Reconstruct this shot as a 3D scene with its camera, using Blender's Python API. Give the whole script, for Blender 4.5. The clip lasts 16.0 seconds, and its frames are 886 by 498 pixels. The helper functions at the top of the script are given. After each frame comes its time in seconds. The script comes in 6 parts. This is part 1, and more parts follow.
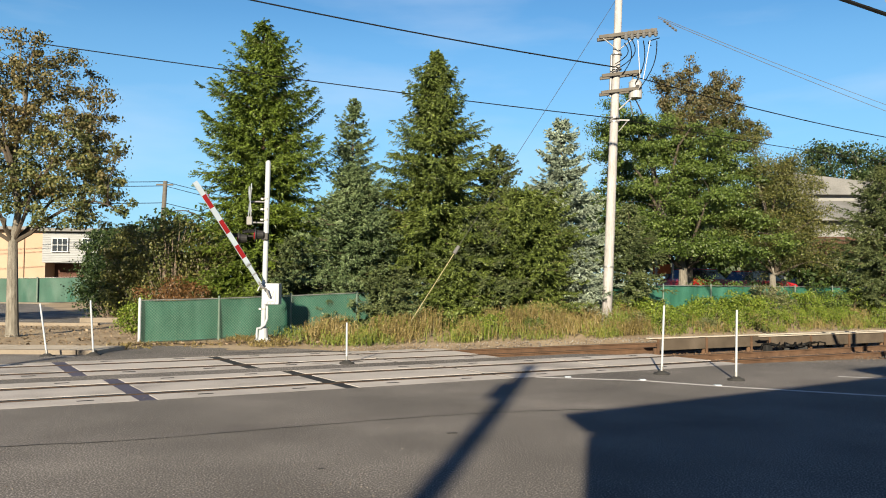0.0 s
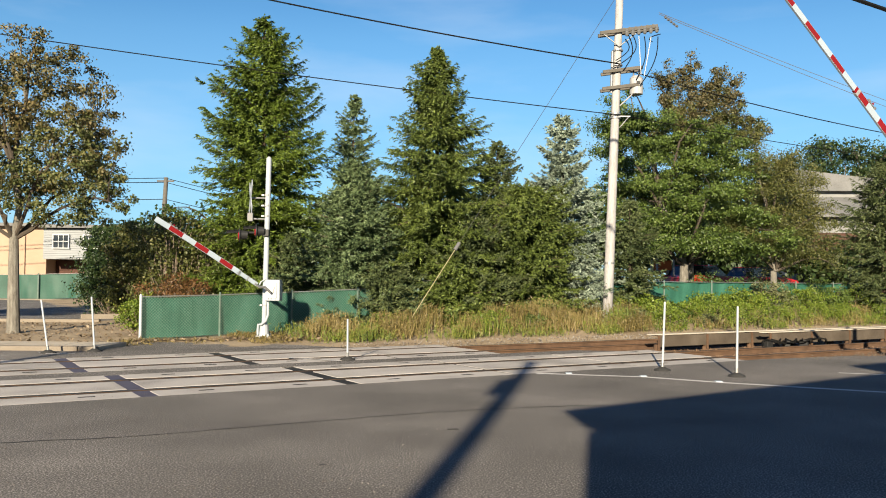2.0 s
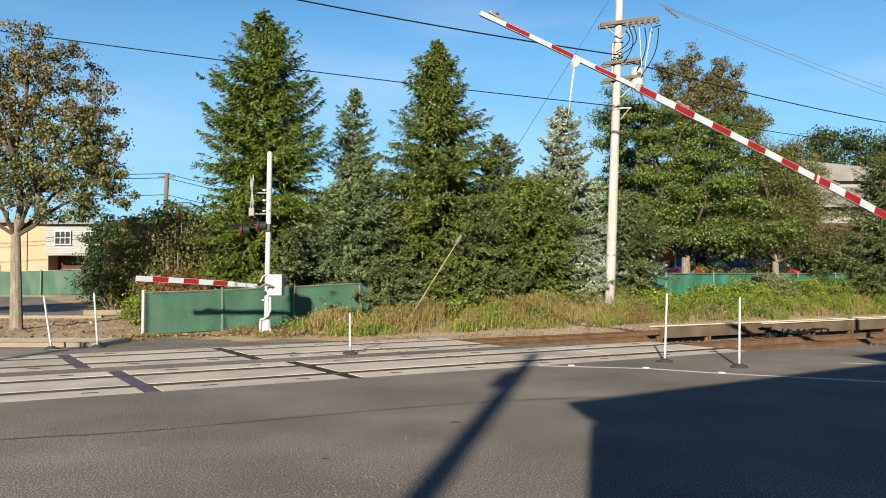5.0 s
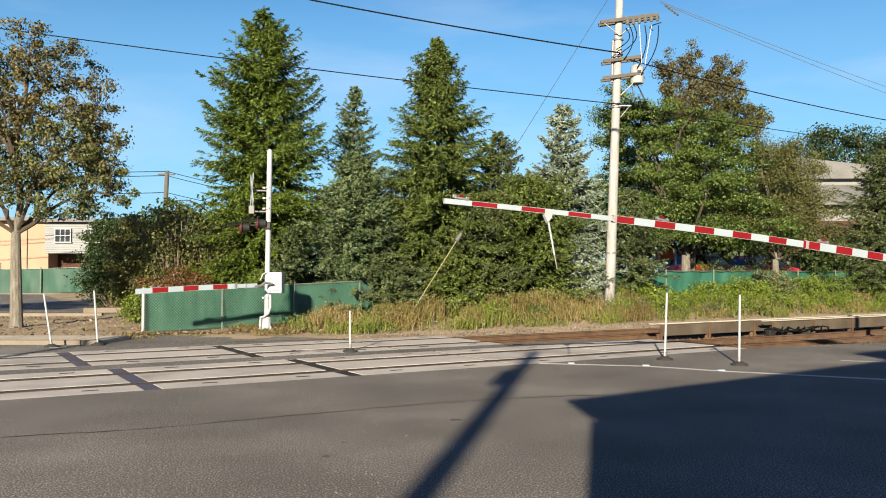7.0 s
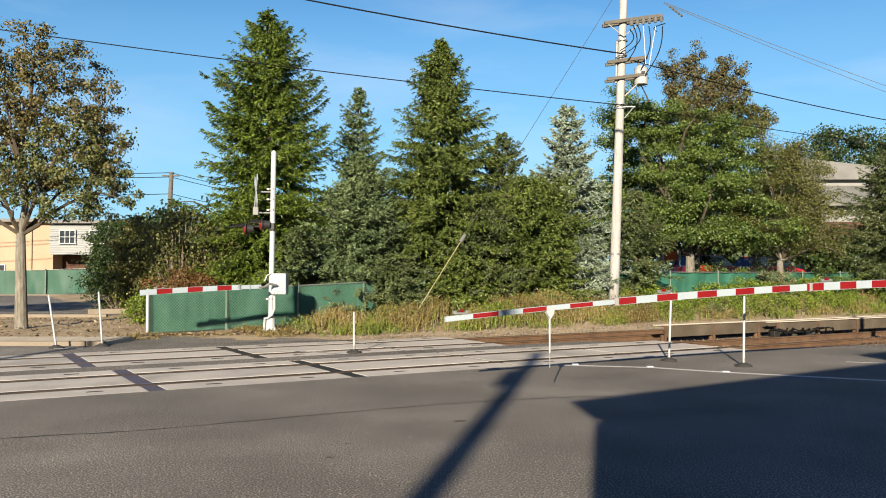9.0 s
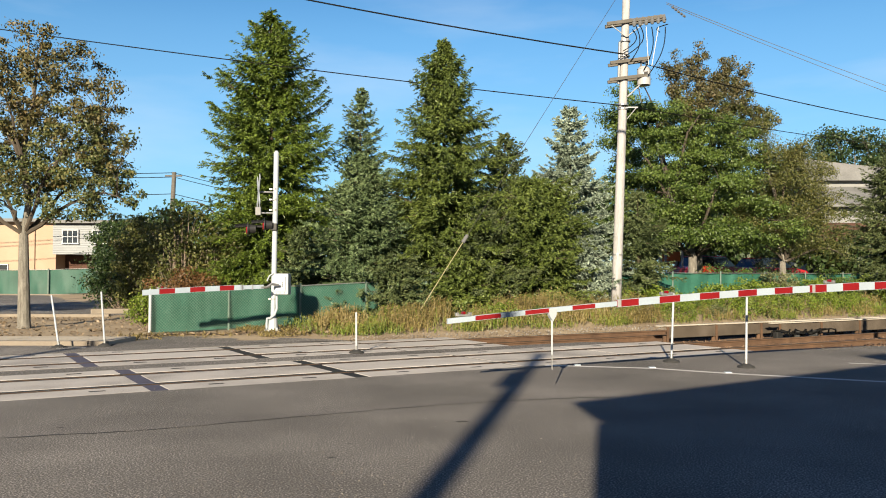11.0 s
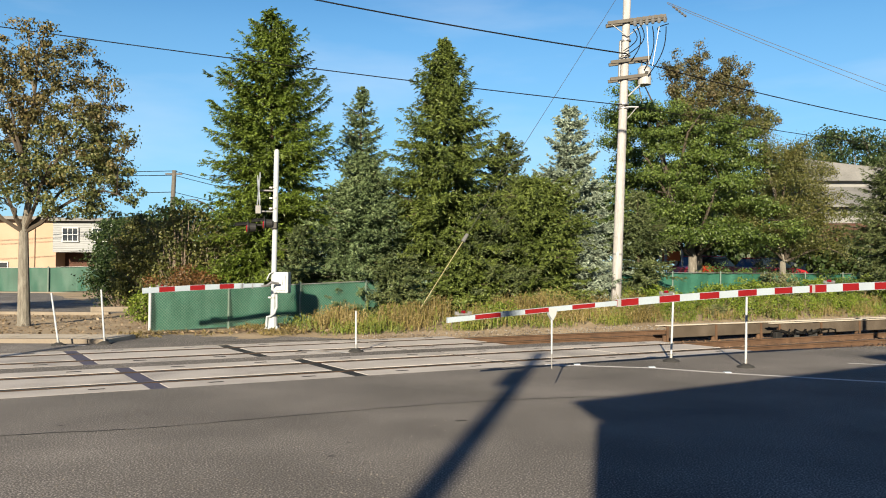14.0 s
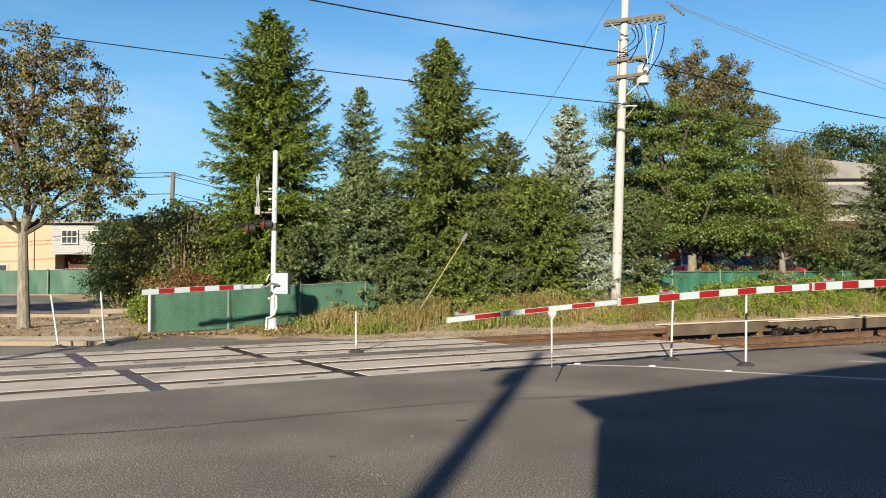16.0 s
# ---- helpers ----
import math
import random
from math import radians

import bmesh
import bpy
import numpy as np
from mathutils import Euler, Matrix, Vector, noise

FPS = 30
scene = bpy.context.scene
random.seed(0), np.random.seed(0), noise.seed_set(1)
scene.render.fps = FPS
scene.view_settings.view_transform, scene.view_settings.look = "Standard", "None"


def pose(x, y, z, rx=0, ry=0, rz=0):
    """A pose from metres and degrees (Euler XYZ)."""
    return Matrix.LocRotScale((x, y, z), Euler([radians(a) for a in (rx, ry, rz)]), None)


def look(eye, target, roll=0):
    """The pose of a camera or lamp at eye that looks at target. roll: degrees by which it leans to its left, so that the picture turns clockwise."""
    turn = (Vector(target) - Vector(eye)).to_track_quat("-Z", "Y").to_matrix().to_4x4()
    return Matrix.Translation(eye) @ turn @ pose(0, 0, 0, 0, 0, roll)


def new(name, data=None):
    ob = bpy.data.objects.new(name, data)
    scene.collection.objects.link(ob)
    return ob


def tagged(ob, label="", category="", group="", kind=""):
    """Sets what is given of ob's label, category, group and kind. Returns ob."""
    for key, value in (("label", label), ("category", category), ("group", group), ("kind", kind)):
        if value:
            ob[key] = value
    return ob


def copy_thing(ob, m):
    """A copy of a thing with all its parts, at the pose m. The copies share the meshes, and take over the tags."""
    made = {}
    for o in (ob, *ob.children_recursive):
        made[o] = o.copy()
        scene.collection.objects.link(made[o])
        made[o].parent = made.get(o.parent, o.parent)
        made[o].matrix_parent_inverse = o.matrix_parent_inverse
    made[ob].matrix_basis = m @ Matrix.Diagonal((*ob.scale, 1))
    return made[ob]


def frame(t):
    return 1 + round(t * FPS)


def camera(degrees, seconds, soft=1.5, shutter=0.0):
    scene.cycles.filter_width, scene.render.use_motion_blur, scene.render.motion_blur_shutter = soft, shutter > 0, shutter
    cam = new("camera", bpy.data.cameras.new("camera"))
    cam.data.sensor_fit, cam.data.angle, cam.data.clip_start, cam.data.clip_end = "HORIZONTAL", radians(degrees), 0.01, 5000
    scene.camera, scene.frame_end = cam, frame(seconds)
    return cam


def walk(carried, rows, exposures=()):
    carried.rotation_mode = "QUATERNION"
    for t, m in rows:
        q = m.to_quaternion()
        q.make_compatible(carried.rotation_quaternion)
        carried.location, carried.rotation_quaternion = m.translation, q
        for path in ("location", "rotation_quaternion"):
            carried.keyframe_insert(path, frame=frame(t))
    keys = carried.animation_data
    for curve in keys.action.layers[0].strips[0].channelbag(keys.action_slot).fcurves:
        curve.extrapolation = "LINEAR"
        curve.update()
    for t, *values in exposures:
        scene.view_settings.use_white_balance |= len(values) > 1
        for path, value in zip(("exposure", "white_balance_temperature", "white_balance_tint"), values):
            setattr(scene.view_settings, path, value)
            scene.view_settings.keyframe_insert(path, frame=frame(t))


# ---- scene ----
EYE = Vector((0.0, 0.0, 1.76))
cam = camera(55.17, 16.0, 1.0)
# seconds, heading to the right, tilt up, roll (degrees)
TURNS = [
    (0.0, 0.598, 2.338, 0.563),
    (0.5, 0.590, 2.291, 0.774),
    (1.0, 0.649, 2.267, 0.594),
    (1.5, 0.633, 2.152, 0.568),
    (2.0, 0.547, 2.092, 0.558),
    (2.5, 0.511, 1.863, 0.565),
    (3.0, 0.508, 1.761, 0.481),
    (3.5, 0.406, 1.761, 0.452),
    (4.0, 0.450, 1.754, 0.192),
    (6.5, 0.437, 1.468, 0.077),
    (7.0, 0.438, 1.488, 0.092),
    (7.5, 0.379, 1.518, 0.041),
    (8.0, 0.249, 1.580, 0.140),
    (8.5, 0.215, 1.576, 0.162),
    (9.0, 0.174, 1.566, 0.084),
    (11.5, -0.003, 1.599, 0.192),
    (12.0, -0.003, 1.597, 0.183),
    (12.5, -0.000, 1.600, 0.200),
    (13.0, 0.031, 1.576, 0.294),
    (13.5, 0.047, 1.533, 0.296),
    (14.0, 0.016, 1.527, 0.357),
    (14.5, -0.024, 1.529, 0.353),
    (15.0, 0.046, 1.521, 0.335),
    (15.5, 0.033, 1.546, 0.238),
    (16.0, 0.052, 1.528, 0.022),
]


def heading(yaw, tilt, roll):
    a, b = radians(yaw), radians(tilt)
    return look(EYE, EYE + Vector((math.sin(a) * math.cos(b), math.cos(a) * math.cos(b), math.sin(b))), roll)


walk(cam, [(t, heading(a, b, c)) for t, a, b, c in TURNS])

# ---- light ----
SUN_EL, SUN_AZ = 18.0, 190.8
world = bpy.data.worlds.new("sky")
scene.world = world
world.use_nodes = True
wn, wl = world.node_tree.nodes, world.node_tree.links
wn.clear()
w_out, w_bg, w_sky = wn.new("ShaderNodeOutputWorld"), wn.new("ShaderNodeBackground"), wn.new("ShaderNodeTexSky")
w_sky.sky_type, w_sky.sun_disc = "NISHITA", False
w_sky.sun_elevation, w_sky.sun_rotation = radians(SUN_EL), radians(SUN_AZ)
w_sky.air_density, w_sky.dust_density, w_sky.ozone_density = 1.0, 0.0, 5.0
w_bg.inputs["Strength"].default_value = 0.052
# thin cirrus all over the sky
w_tc, w_map, w_noise, w_ramp, w_mix = (wn.new("ShaderNodeTexCoord"), wn.new("ShaderNodeMapping"), wn.new("ShaderNodeTexNoise"),
                                       wn.new("ShaderNodeValToRGB"), wn.new("ShaderNodeMix"))
w_map.inputs["Scale"].default_value = (1.3, 1.3, 6.0)
w_map.inputs["Rotation"].default_value = (0.0, 0.35, 0.4)
w_noise.inputs["Scale"].default_value, w_noise.inputs["Detail"].default_value = 2.2, 7.0
w_ramp.color_ramp.elements[0].position, w_ramp.color_ramp.elements[0].color = 0.47, (0, 0, 0, 1)
w_ramp.color_ramp.elements[1].position, w_ramp.color_ramp.elements[1].color = 0.82, (0.34, 0.34, 0.34, 1)
w_mix.data_type = "RGBA"
w_mix.inputs[7].default_value = (6.0, 6.6, 7.4, 1)
wl.new(w_tc.outputs["Generated"], w_map.inputs["Vector"])
wl.new(w_map.outputs["Vector"], w_noise.inputs["Vector"])
wl.new(w_noise.outputs["Fac"], w_ramp.inputs["Fac"])
wl.new(w_ramp.outputs["Color"], w_mix.inputs[0])
w_tint = wn.new("ShaderNodeMix")
w_tint.data_type, w_tint.blend_type = "RGBA", "MULTIPLY"
w_tint.inputs[0].default_value, w_tint.inputs[7].default_value = 1.0, (0.77, 1.02, 1.0, 1)
wl.new(w_sky.outputs["Color"], w_tint.inputs[6])
# pale haze that thickens towards the horizon all round
w_sep, w_low, w_haze = wn.new("ShaderNodeSeparateXYZ"), wn.new("ShaderNodeMapRange"), wn.new("ShaderNodeMix")
w_low.inputs["From Min"].default_value, w_low.inputs["From Max"].default_value = 0.0, 0.30
w_low.inputs["To Min"].default_value, w_low.inputs["To Max"].default_value = 0.75, 0.0
w_haze.data_type = "RGBA"
w_haze.inputs[7].default_value = (2.4, 4.3, 6.4, 1)
wl.new(w_tc.outputs["Generated"], w_sep.inputs["Vector"])
wl.new(w_sep.outputs["Z"], w_low.inputs["Value"])
wl.new(w_low.outputs["Result"], w_haze.inputs[0])
wl.new(w_tint.outputs[2], w_haze.inputs[6])
# and a deeper blue towards the zenith
w_high, w_deep = wn.new("ShaderNodeMapRange"), wn.new("ShaderNodeMix")
w_high.inputs["From Min"].default_value, w_high.inputs["From Max"].default_value = 0.27, 0.75
w_deep.data_type, w_deep.blend_type = "RGBA", "MULTIPLY"
w_deep.inputs[7].default_value = (0.34, 0.42, 0.66, 1)
wl.new(w_sep.outputs["Z"], w_high.inputs["Value"])
wl.new(w_high.outputs["Result"], w_deep.inputs[0])
wl.new(w_haze.outputs[2], w_deep.inputs[6])
wl.new(w_deep.outputs[2], w_mix.inputs[6])
wl.new(w_mix.outputs[2], w_bg.inputs["Color"])
wl.new(w_bg.outputs["Background"], w_out.inputs["Surface"])
sun = new("sun", bpy.data.lights.new("sun", "SUN"))
sun.data.energy, sun.data.angle, sun.data.color = 5.0, radians(0.55), (1.0, 0.86, 0.64)
_a, _e = radians(SUN_AZ), radians(SUN_EL)
sun.matrix_world = look((0, 0, 40), Vector((0, 0, 40)) - Vector((math.sin(_a) * math.cos(_e), math.cos(_a) * math.cos(_e), math.sin(_e))))
scene.view_settings.exposure = 1.49


# ---- materials ----
def material(name, colours, scale=4.0, rough=0.7, metal=0.0, bump=0.15, fine=60.0, island=0.0, each=0.0, leafy=0.0, stops=None, spec=0.4, stretch=None, grain=0.45):
    """Noise at two scales between the given colours, with fine relief. island, each: how far pieces differ in brightness. leafy: share of light let through."""
    m = bpy.data.materials.new(name)
    m.use_nodes = True
    n, l = m.node_tree.nodes, m.node_tree.links
    bsdf = n["Principled BSDF"]
    bsdf.inputs["Roughness"].default_value, bsdf.inputs["Metallic"].default_value = rough, metal
    bsdf.inputs["Specular IOR Level"].default_value = spec
    tc = n.new("ShaderNodeTexCoord")
    vec = tc.outputs["Object"]
    if stretch:
        mp = n.new("ShaderNodeMapping")
        mp.inputs["Scale"].default_value = stretch
        l.new(vec, mp.inputs["Vector"])
        vec = mp.outputs["Vector"]
    big, small = n.new("ShaderNodeTexNoise"), n.new("ShaderNodeTexNoise")
    for node, sc, det in ((big, scale, 5.0), (small, fine, 3.0)):
        node.inputs["Scale"].default_value, node.inputs["Detail"].default_value = sc, det
        l.new(vec, node.inputs["Vector"])
    mixn = n.new("ShaderNodeMath")
    mixn.operation = "MULTIPLY_ADD"
    mixn.inputs[1].default_value, mixn.inputs[2].default_value = grain, 0.0
    l.new(small.outputs["Fac"], mixn.inputs[0])
    add = n.new("ShaderNodeMath")
    add.operation = "MULTIPLY_ADD"
    add.inputs[1].default_value = 1.0 - grain
    l.new(big.outputs["Fac"], add.inputs[0])
    l.new(mixn.outputs[0], add.inputs[2])
    fac = add.outputs[0]
    if island or each:
        rnd = n.new("ShaderNodeNewGeometry").outputs["Random Per Island"] if island else n.new("ShaderNodeObjectInfo").outputs["Random"]
        sh = n.new("ShaderNodeMath")
        sh.operation = "MULTIPLY_ADD"
        sh.inputs[1].default_value = island or each
        l.new(rnd, sh.inputs[0])
        off = n.new("ShaderNodeMath")
        off.operation = "SUBTRACT"
        off.inputs[1].default_value = (island or each) / 2
        l.new(fac, off.inputs[0])
        l.new(off.outputs[0], sh.inputs[2])
        fac = sh.outputs[0]
    ramp = n.new("ShaderNodeValToRGB")
    pos = stops or [0.32 + 0.36 * i / max(1, len(colours) - 1) for i in range(len(colours))]
    while len(ramp.color_ramp.elements) < len(colours):
        ramp.color_ramp.elements.new(0.5)
    for e, p, c in zip(ramp.color_ramp.elements, pos, colours):
        e.position, e.color = p, (*c, 1)
    l.new(fac, ramp.inputs["Fac"])
    l.new(ramp.outputs["Color"], bsdf.inputs["Base Color"])
    if bump:
        b = n.new("ShaderNodeBump")
        b.inputs["Strength"].default_value, b.inputs["Distance"].default_value = bump, 0.02
        l.new(small.outputs["Fac"], b.inputs["Height"])
        l.new(b.outputs["Normal"], bsdf.inputs["Normal"])
    if leafy:
        tr, mx = n.new("ShaderNodeBsdfTranslucent"), n.new("ShaderNodeMixShader")
        mx.inputs[0].default_value = leafy
        l.new(ramp.outputs["Color"], tr.inputs["Color"])
        l.new(bsdf.outputs["BSDF"], mx.inputs[1])
        l.new(tr.outputs["BSDF"], mx.inputs[2])
        l.new(mx.outputs["Shader"], n["Material Output"].inputs["Surface"])
    return m


def grey(v, warm=0.0):
    return (v * (1 + warm), v, v * (1 - warm))


ASPHALT = material("asphalt", [grey(0.0124, 0.08), grey(0.0783, 0.08), grey(0.1378, 0.08), grey(0.4205, 0.08)], 0.45, 0.9, bump=0.16, fine=58, stops=[0.30, 0.46, 0.55, 0.69], grain=0.80, spec=0.25)
ASPHALT_DARK = material("asphalt_filler", [grey(0.0112), grey(0.0256)], 3, 0.8, bump=0.4, fine=70)
CONCRETE = material("panel_concrete", [grey(0.1935, 0.07), grey(0.3366, 0.07), grey(0.3998, 0.07)], 0.9, 0.8, bump=0.2, fine=40, each=0.12)
KERB = material("kerb_concrete", [(0.1250, 0.1022, 0.0795), (0.1931, 0.1647, 0.1306)], 1.5, 0.85, bump=0.3, fine=40)
PAVE = material("footpath_concrete", [(0.3266, 0.2840, 0.2201), (0.4544, 0.3976, 0.3195)], 1.2, 0.9, bump=0.3, fine=40)
JOINTBLUE = material("joint_patch_blue_grey", [(0.0384, 0.0376, 0.0624), (0.0640, 0.0624, 0.1000)], 2, 0.85, bump=0.2)
RUBBER = material("flangeway_rubber", [grey(0.0072), grey(0.0168)], 3, 0.7)
RAILTOP = material("rail_steel", [(0.0199, 0.0167, 0.0143), (0.0398, 0.0338, 0.0286)], 3, 0.5, 0.3, stretch=(1, 1, 1))
RUST = material("rusty_steel", [(0.0369, 0.0205, 0.0114), (0.0738, 0.0409, 0.0227), (0.1136, 0.0654, 0.0369)], 3, 0.9, bump=0.4)
BALLAST = material("rusty_ballast", [(0.0682, 0.0386, 0.0227), (0.1363, 0.0823, 0.0483), (0.1931, 0.1306, 0.0852)], 1.2, 0.95, bump=0.9, fine=22)
EDGESTONE = material("dull_grit", [(0.0560, 0.0480, 0.0400), (0.0960, 0.0840, 0.0704), (0.1520, 0.1360, 0.1160)], 1.0, 0.95, bump=0.4, fine=30, island=0.5)
STONE = material("crushed_stone", [(0.0909, 0.0738, 0.0625), (0.1704, 0.1477, 0.1250), (0.2386, 0.2215, 0.1988)], 1.0, 0.95, bump=0.4, fine=30, island=0.5)
CREAM = material("cream_board_paint", [(0.2700, 0.2475, 0.2025), (0.4125, 0.3825, 0.3225)], 2, 0.7, bump=0.2, stops=[0.32, 0.5], stretch=(1, 1, 1))
GREYWOOD = material("weathered_board", [(0.0294, 0.0224, 0.0159), (0.0588, 0.0459, 0.0329), (0.0941, 0.0765, 0.0588)], 1.5, 0.9, bump=0.4)
TIE = material("tie_wood", [(0.0341, 0.0199, 0.0125), (0.0852, 0.0483, 0.0284)], 2, 0.9, bump=0.5, stretch=(6, 1, 1))
SOIL = material("dry_soil", [(0.1346, 0.1004, 0.0600), (0.2587, 0.1966, 0.1242), (0.3415, 0.2743, 0.1811)], 0.5, 0.95, bump=0.9, fine=12)
PAINT_LINE = material("road_paint", [grey(0.3519, 0.05), grey(0.5112, 0.03)], 3, 0.7, bump=0.3, stops=[0.3, 0.5])
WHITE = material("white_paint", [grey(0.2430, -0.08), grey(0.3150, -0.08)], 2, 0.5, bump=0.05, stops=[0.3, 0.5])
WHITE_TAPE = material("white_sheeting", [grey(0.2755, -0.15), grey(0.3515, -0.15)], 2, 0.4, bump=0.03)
RED_TAPE = material("red_sheeting", [(0.1329, 0.0051, 0.0071), (0.1840, 0.0082, 0.0102)], 2, 0.55, bump=0.03, spec=0.2)
GALV = material("galvanised_steel", [grey(0.1816), grey(0.2952)], 5, 0.5, 0.6, bump=0.05)
ALU = material("aluminium", [grey(0.2384), grey(0.3408)], 4, 0.5, 0.3, bump=0.05)
BLACK = material("black_paint", [grey(0.0072), grey(0.0168)], 5, 0.6, bump=0.05)
DARKRUBBER = material("black_rubber_base", [grey(0.0112), grey(0.0280)], 6, 0.85, bump=0.3)
LENS = material("red_lens", [(0.1170, 0.0039, 0.0078), (0.2080, 0.0078, 0.0130)], 8, 0.15, bump=0.0, spec=0.6)
POLEWOOD = material("weathered_pole_wood", [(0.1811, 0.1722, 0.1678), (0.2799, 0.2730, 0.2722), (0.3457, 0.3402, 0.3447)], 2, 0.9, bump=0.6, fine=14, stretch=(6, 6, 0.5))
ARMWOOD = material("crossarm_wood", [(0.0568, 0.0511, 0.0426), (0.1193, 0.1079, 0.0938)], 2, 0.9, bump=0.5, stretch=(1, 6, 6))
PORCELAIN = material("porcelain", [grey(0.0749), grey(0.1296)], 4, 0.25, bump=0.0)
GREYBOX = material("dull_grey_paint", [grey(0.1120), grey(0.1600)], 4, 0.6, bump=0.05)
TANK = material("transformer_grey", [grey(0.2384), grey(0.3128)], 3, 0.5, bump=0.05)
CABLE = material("black_cable", [grey(0.0032), grey(0.0072)], 4, 0.8, bump=0.0, spec=0.1)
GUYSTEEL = material("dull_guy_steel", [grey(0.0280), grey(0.0512)], 4, 0.7, 0.2, bump=0.0, spec=0.2)
STEELWIRE = material("steel_wire", [grey(0.1592), grey(0.2384)], 4, 0.5, 0.5, bump=0.0)
GUYGUARD = material("yellowed_guard", [(0.2130, 0.1917, 0.1065), (0.2641, 0.2386, 0.1406)], 3, 0.5, bump=0.0)
FABRIC = material("green_privacy_fabric", [(0.015, 0.070, 0.047), (0.024, 0.102, 0.070), (0.037, 0.132, 0.094)], 0.9, 0.6, bump=0.25, fine=25, leafy=0.1)
FABRIC_DARK = material("dark_green_privacy_fabric", [(0.010, 0.046, 0.031), (0.016, 0.066, 0.045), (0.024, 0.086, 0.060)], 0.9, 0.6, bump=0.25, fine=25, leafy=0.1)
FENCEPOST = material("painted_fence_post", [(0.0568, 0.0909, 0.0738), (0.1136, 0.1534, 0.1306)], 5, 0.6, bump=0.05)
WIREGREEN = material("fence_wire", [(0.0738, 0.1363, 0.1022), (0.1250, 0.1931, 0.1534)], 5, 0.5, 0.3, bump=0.0)
BARK = material("grey_bark", [(0.0653, 0.0580, 0.0478), (0.1328, 0.1218, 0.1028), (0.2082, 0.1972, 0.1697)], 3, 0.95, bump=0.9, fine=18, stretch=(5, 5, 1))
BARK_DARK = material("conifer_bark", [(0.0284, 0.0199, 0.0142), (0.0682, 0.0483, 0.0341)], 3, 0.95, bump=0.8, fine=18)
BRANCH = material("dark_branch_bark", [(0.0284, 0.0227, 0.0170), (0.0682, 0.0539, 0.0398)], 3, 0.95, bump=0.3)
TWIG = material("bare_twig", [(0.1136, 0.0852, 0.0625), (0.2272, 0.1818, 0.1420)], 3, 0.9, bump=0.2)


def foliage(name, cols, through_=0.10):
    cols = [tuple(0.87 * v for v in c) for c in cols]
    return material(name, cols, 0.5, 0.5, bump=0.0, fine=9, island=0.35, leafy=through_, stops=[0.30, 0.50, 0.70], spec=0.35)


N_YELLOW = foliage("spruce_needles_yellow_green", [(0.0337, 0.0546, 0.0065), (0.0851, 0.1291, 0.0157), (0.1489, 0.2048, 0.0297)])
N_GREEN = foliage("spruce_needles_green", [(0.0366, 0.0566, 0.0119), (0.0893, 0.1245, 0.0259), (0.1614, 0.2063, 0.0474)])
N_DARK = foliage("spruce_needles_dark", [(0.0349, 0.0530, 0.0199), (0.0819, 0.1095, 0.0421), (0.1541, 0.1795, 0.0722)])
N_SAGE = foliage("spruce_needles_sage", [(0.0468, 0.0765, 0.0320), (0.1089, 0.1581, 0.0690), (0.1931, 0.2505, 0.1170)])
N_BLUE = foliage("spruce_needles_blue", [(0.0994, 0.1343, 0.0974), (0.2286, 0.2832, 0.2136), (0.3777, 0.4473, 0.3479)])
N_OLIVE = foliage("spruce_needles_olive", [(0.0447, 0.0536, 0.0196), (0.0984, 0.1118, 0.0447), (0.1700, 0.1789, 0.0805)])
L_MAPLE = foliage("street_tree_leaves", [(0.0385, 0.0528, 0.0132), (0.0999, 0.1197, 0.0370), (0.1964, 0.1804, 0.0704)], 0.3)
L_BRONZE = foliage("street_tree_leaves_bronze", [(0.046, 0.048, 0.015), (0.118, 0.106, 0.036), (0.200, 0.150, 0.066)], 0.3)
L_GREEN = foliage("maple_leaves_green", [(0.0274, 0.0511, 0.0085), (0.0685, 0.1100, 0.0185), (0.1306, 0.1775, 0.0391)], 0.2)
L_PURPLE = foliage("maple_leaves_turning", [(0.045, 0.043, 0.019), (0.092, 0.088, 0.034), (0.15, 0.115, 0.058)], 0.28)
L_BROWN = foliage("olive_brown_leaves", [(0.041, 0.052, 0.013), (0.092, 0.104, 0.027), (0.16, 0.148, 0.047)], 0.28)
L_RUST = foliage("rusty_leaves", [(0.0682, 0.0341, 0.0114), (0.1250, 0.0625, 0.0227), (0.1704, 0.0966, 0.0341)], 0.25)
LITTER = foliage("dry_leaf_litter", [(0.10, 0.07, 0.04), (0.19, 0.14, 0.09), (0.28, 0.22, 0.15)], 0.15)
L_BRIGHT = foliage("bright_leaves", [(0.0639, 0.1029, 0.0099), (0.1349, 0.1988, 0.0227), (0.2272, 0.2698, 0.0426)], 0.3)
L_FAR = foliage("far_tree_leaves", [(0.0116, 0.0262, 0.0070), (0.0262, 0.0495, 0.0116), (0.0495, 0.0727, 0.0204)], 0.2)
WEED = foliage("dry_weeds", [(0.0731, 0.0568, 0.0172), (0.1720, 0.1376, 0.0447), (0.2924, 0.2279, 0.0989)], 0.25)
GRASS = foliage("green_weeds", [(0.0568, 0.0923, 0.0128), (0.1349, 0.1704, 0.0284), (0.2414, 0.2414, 0.0568)], 0.3)


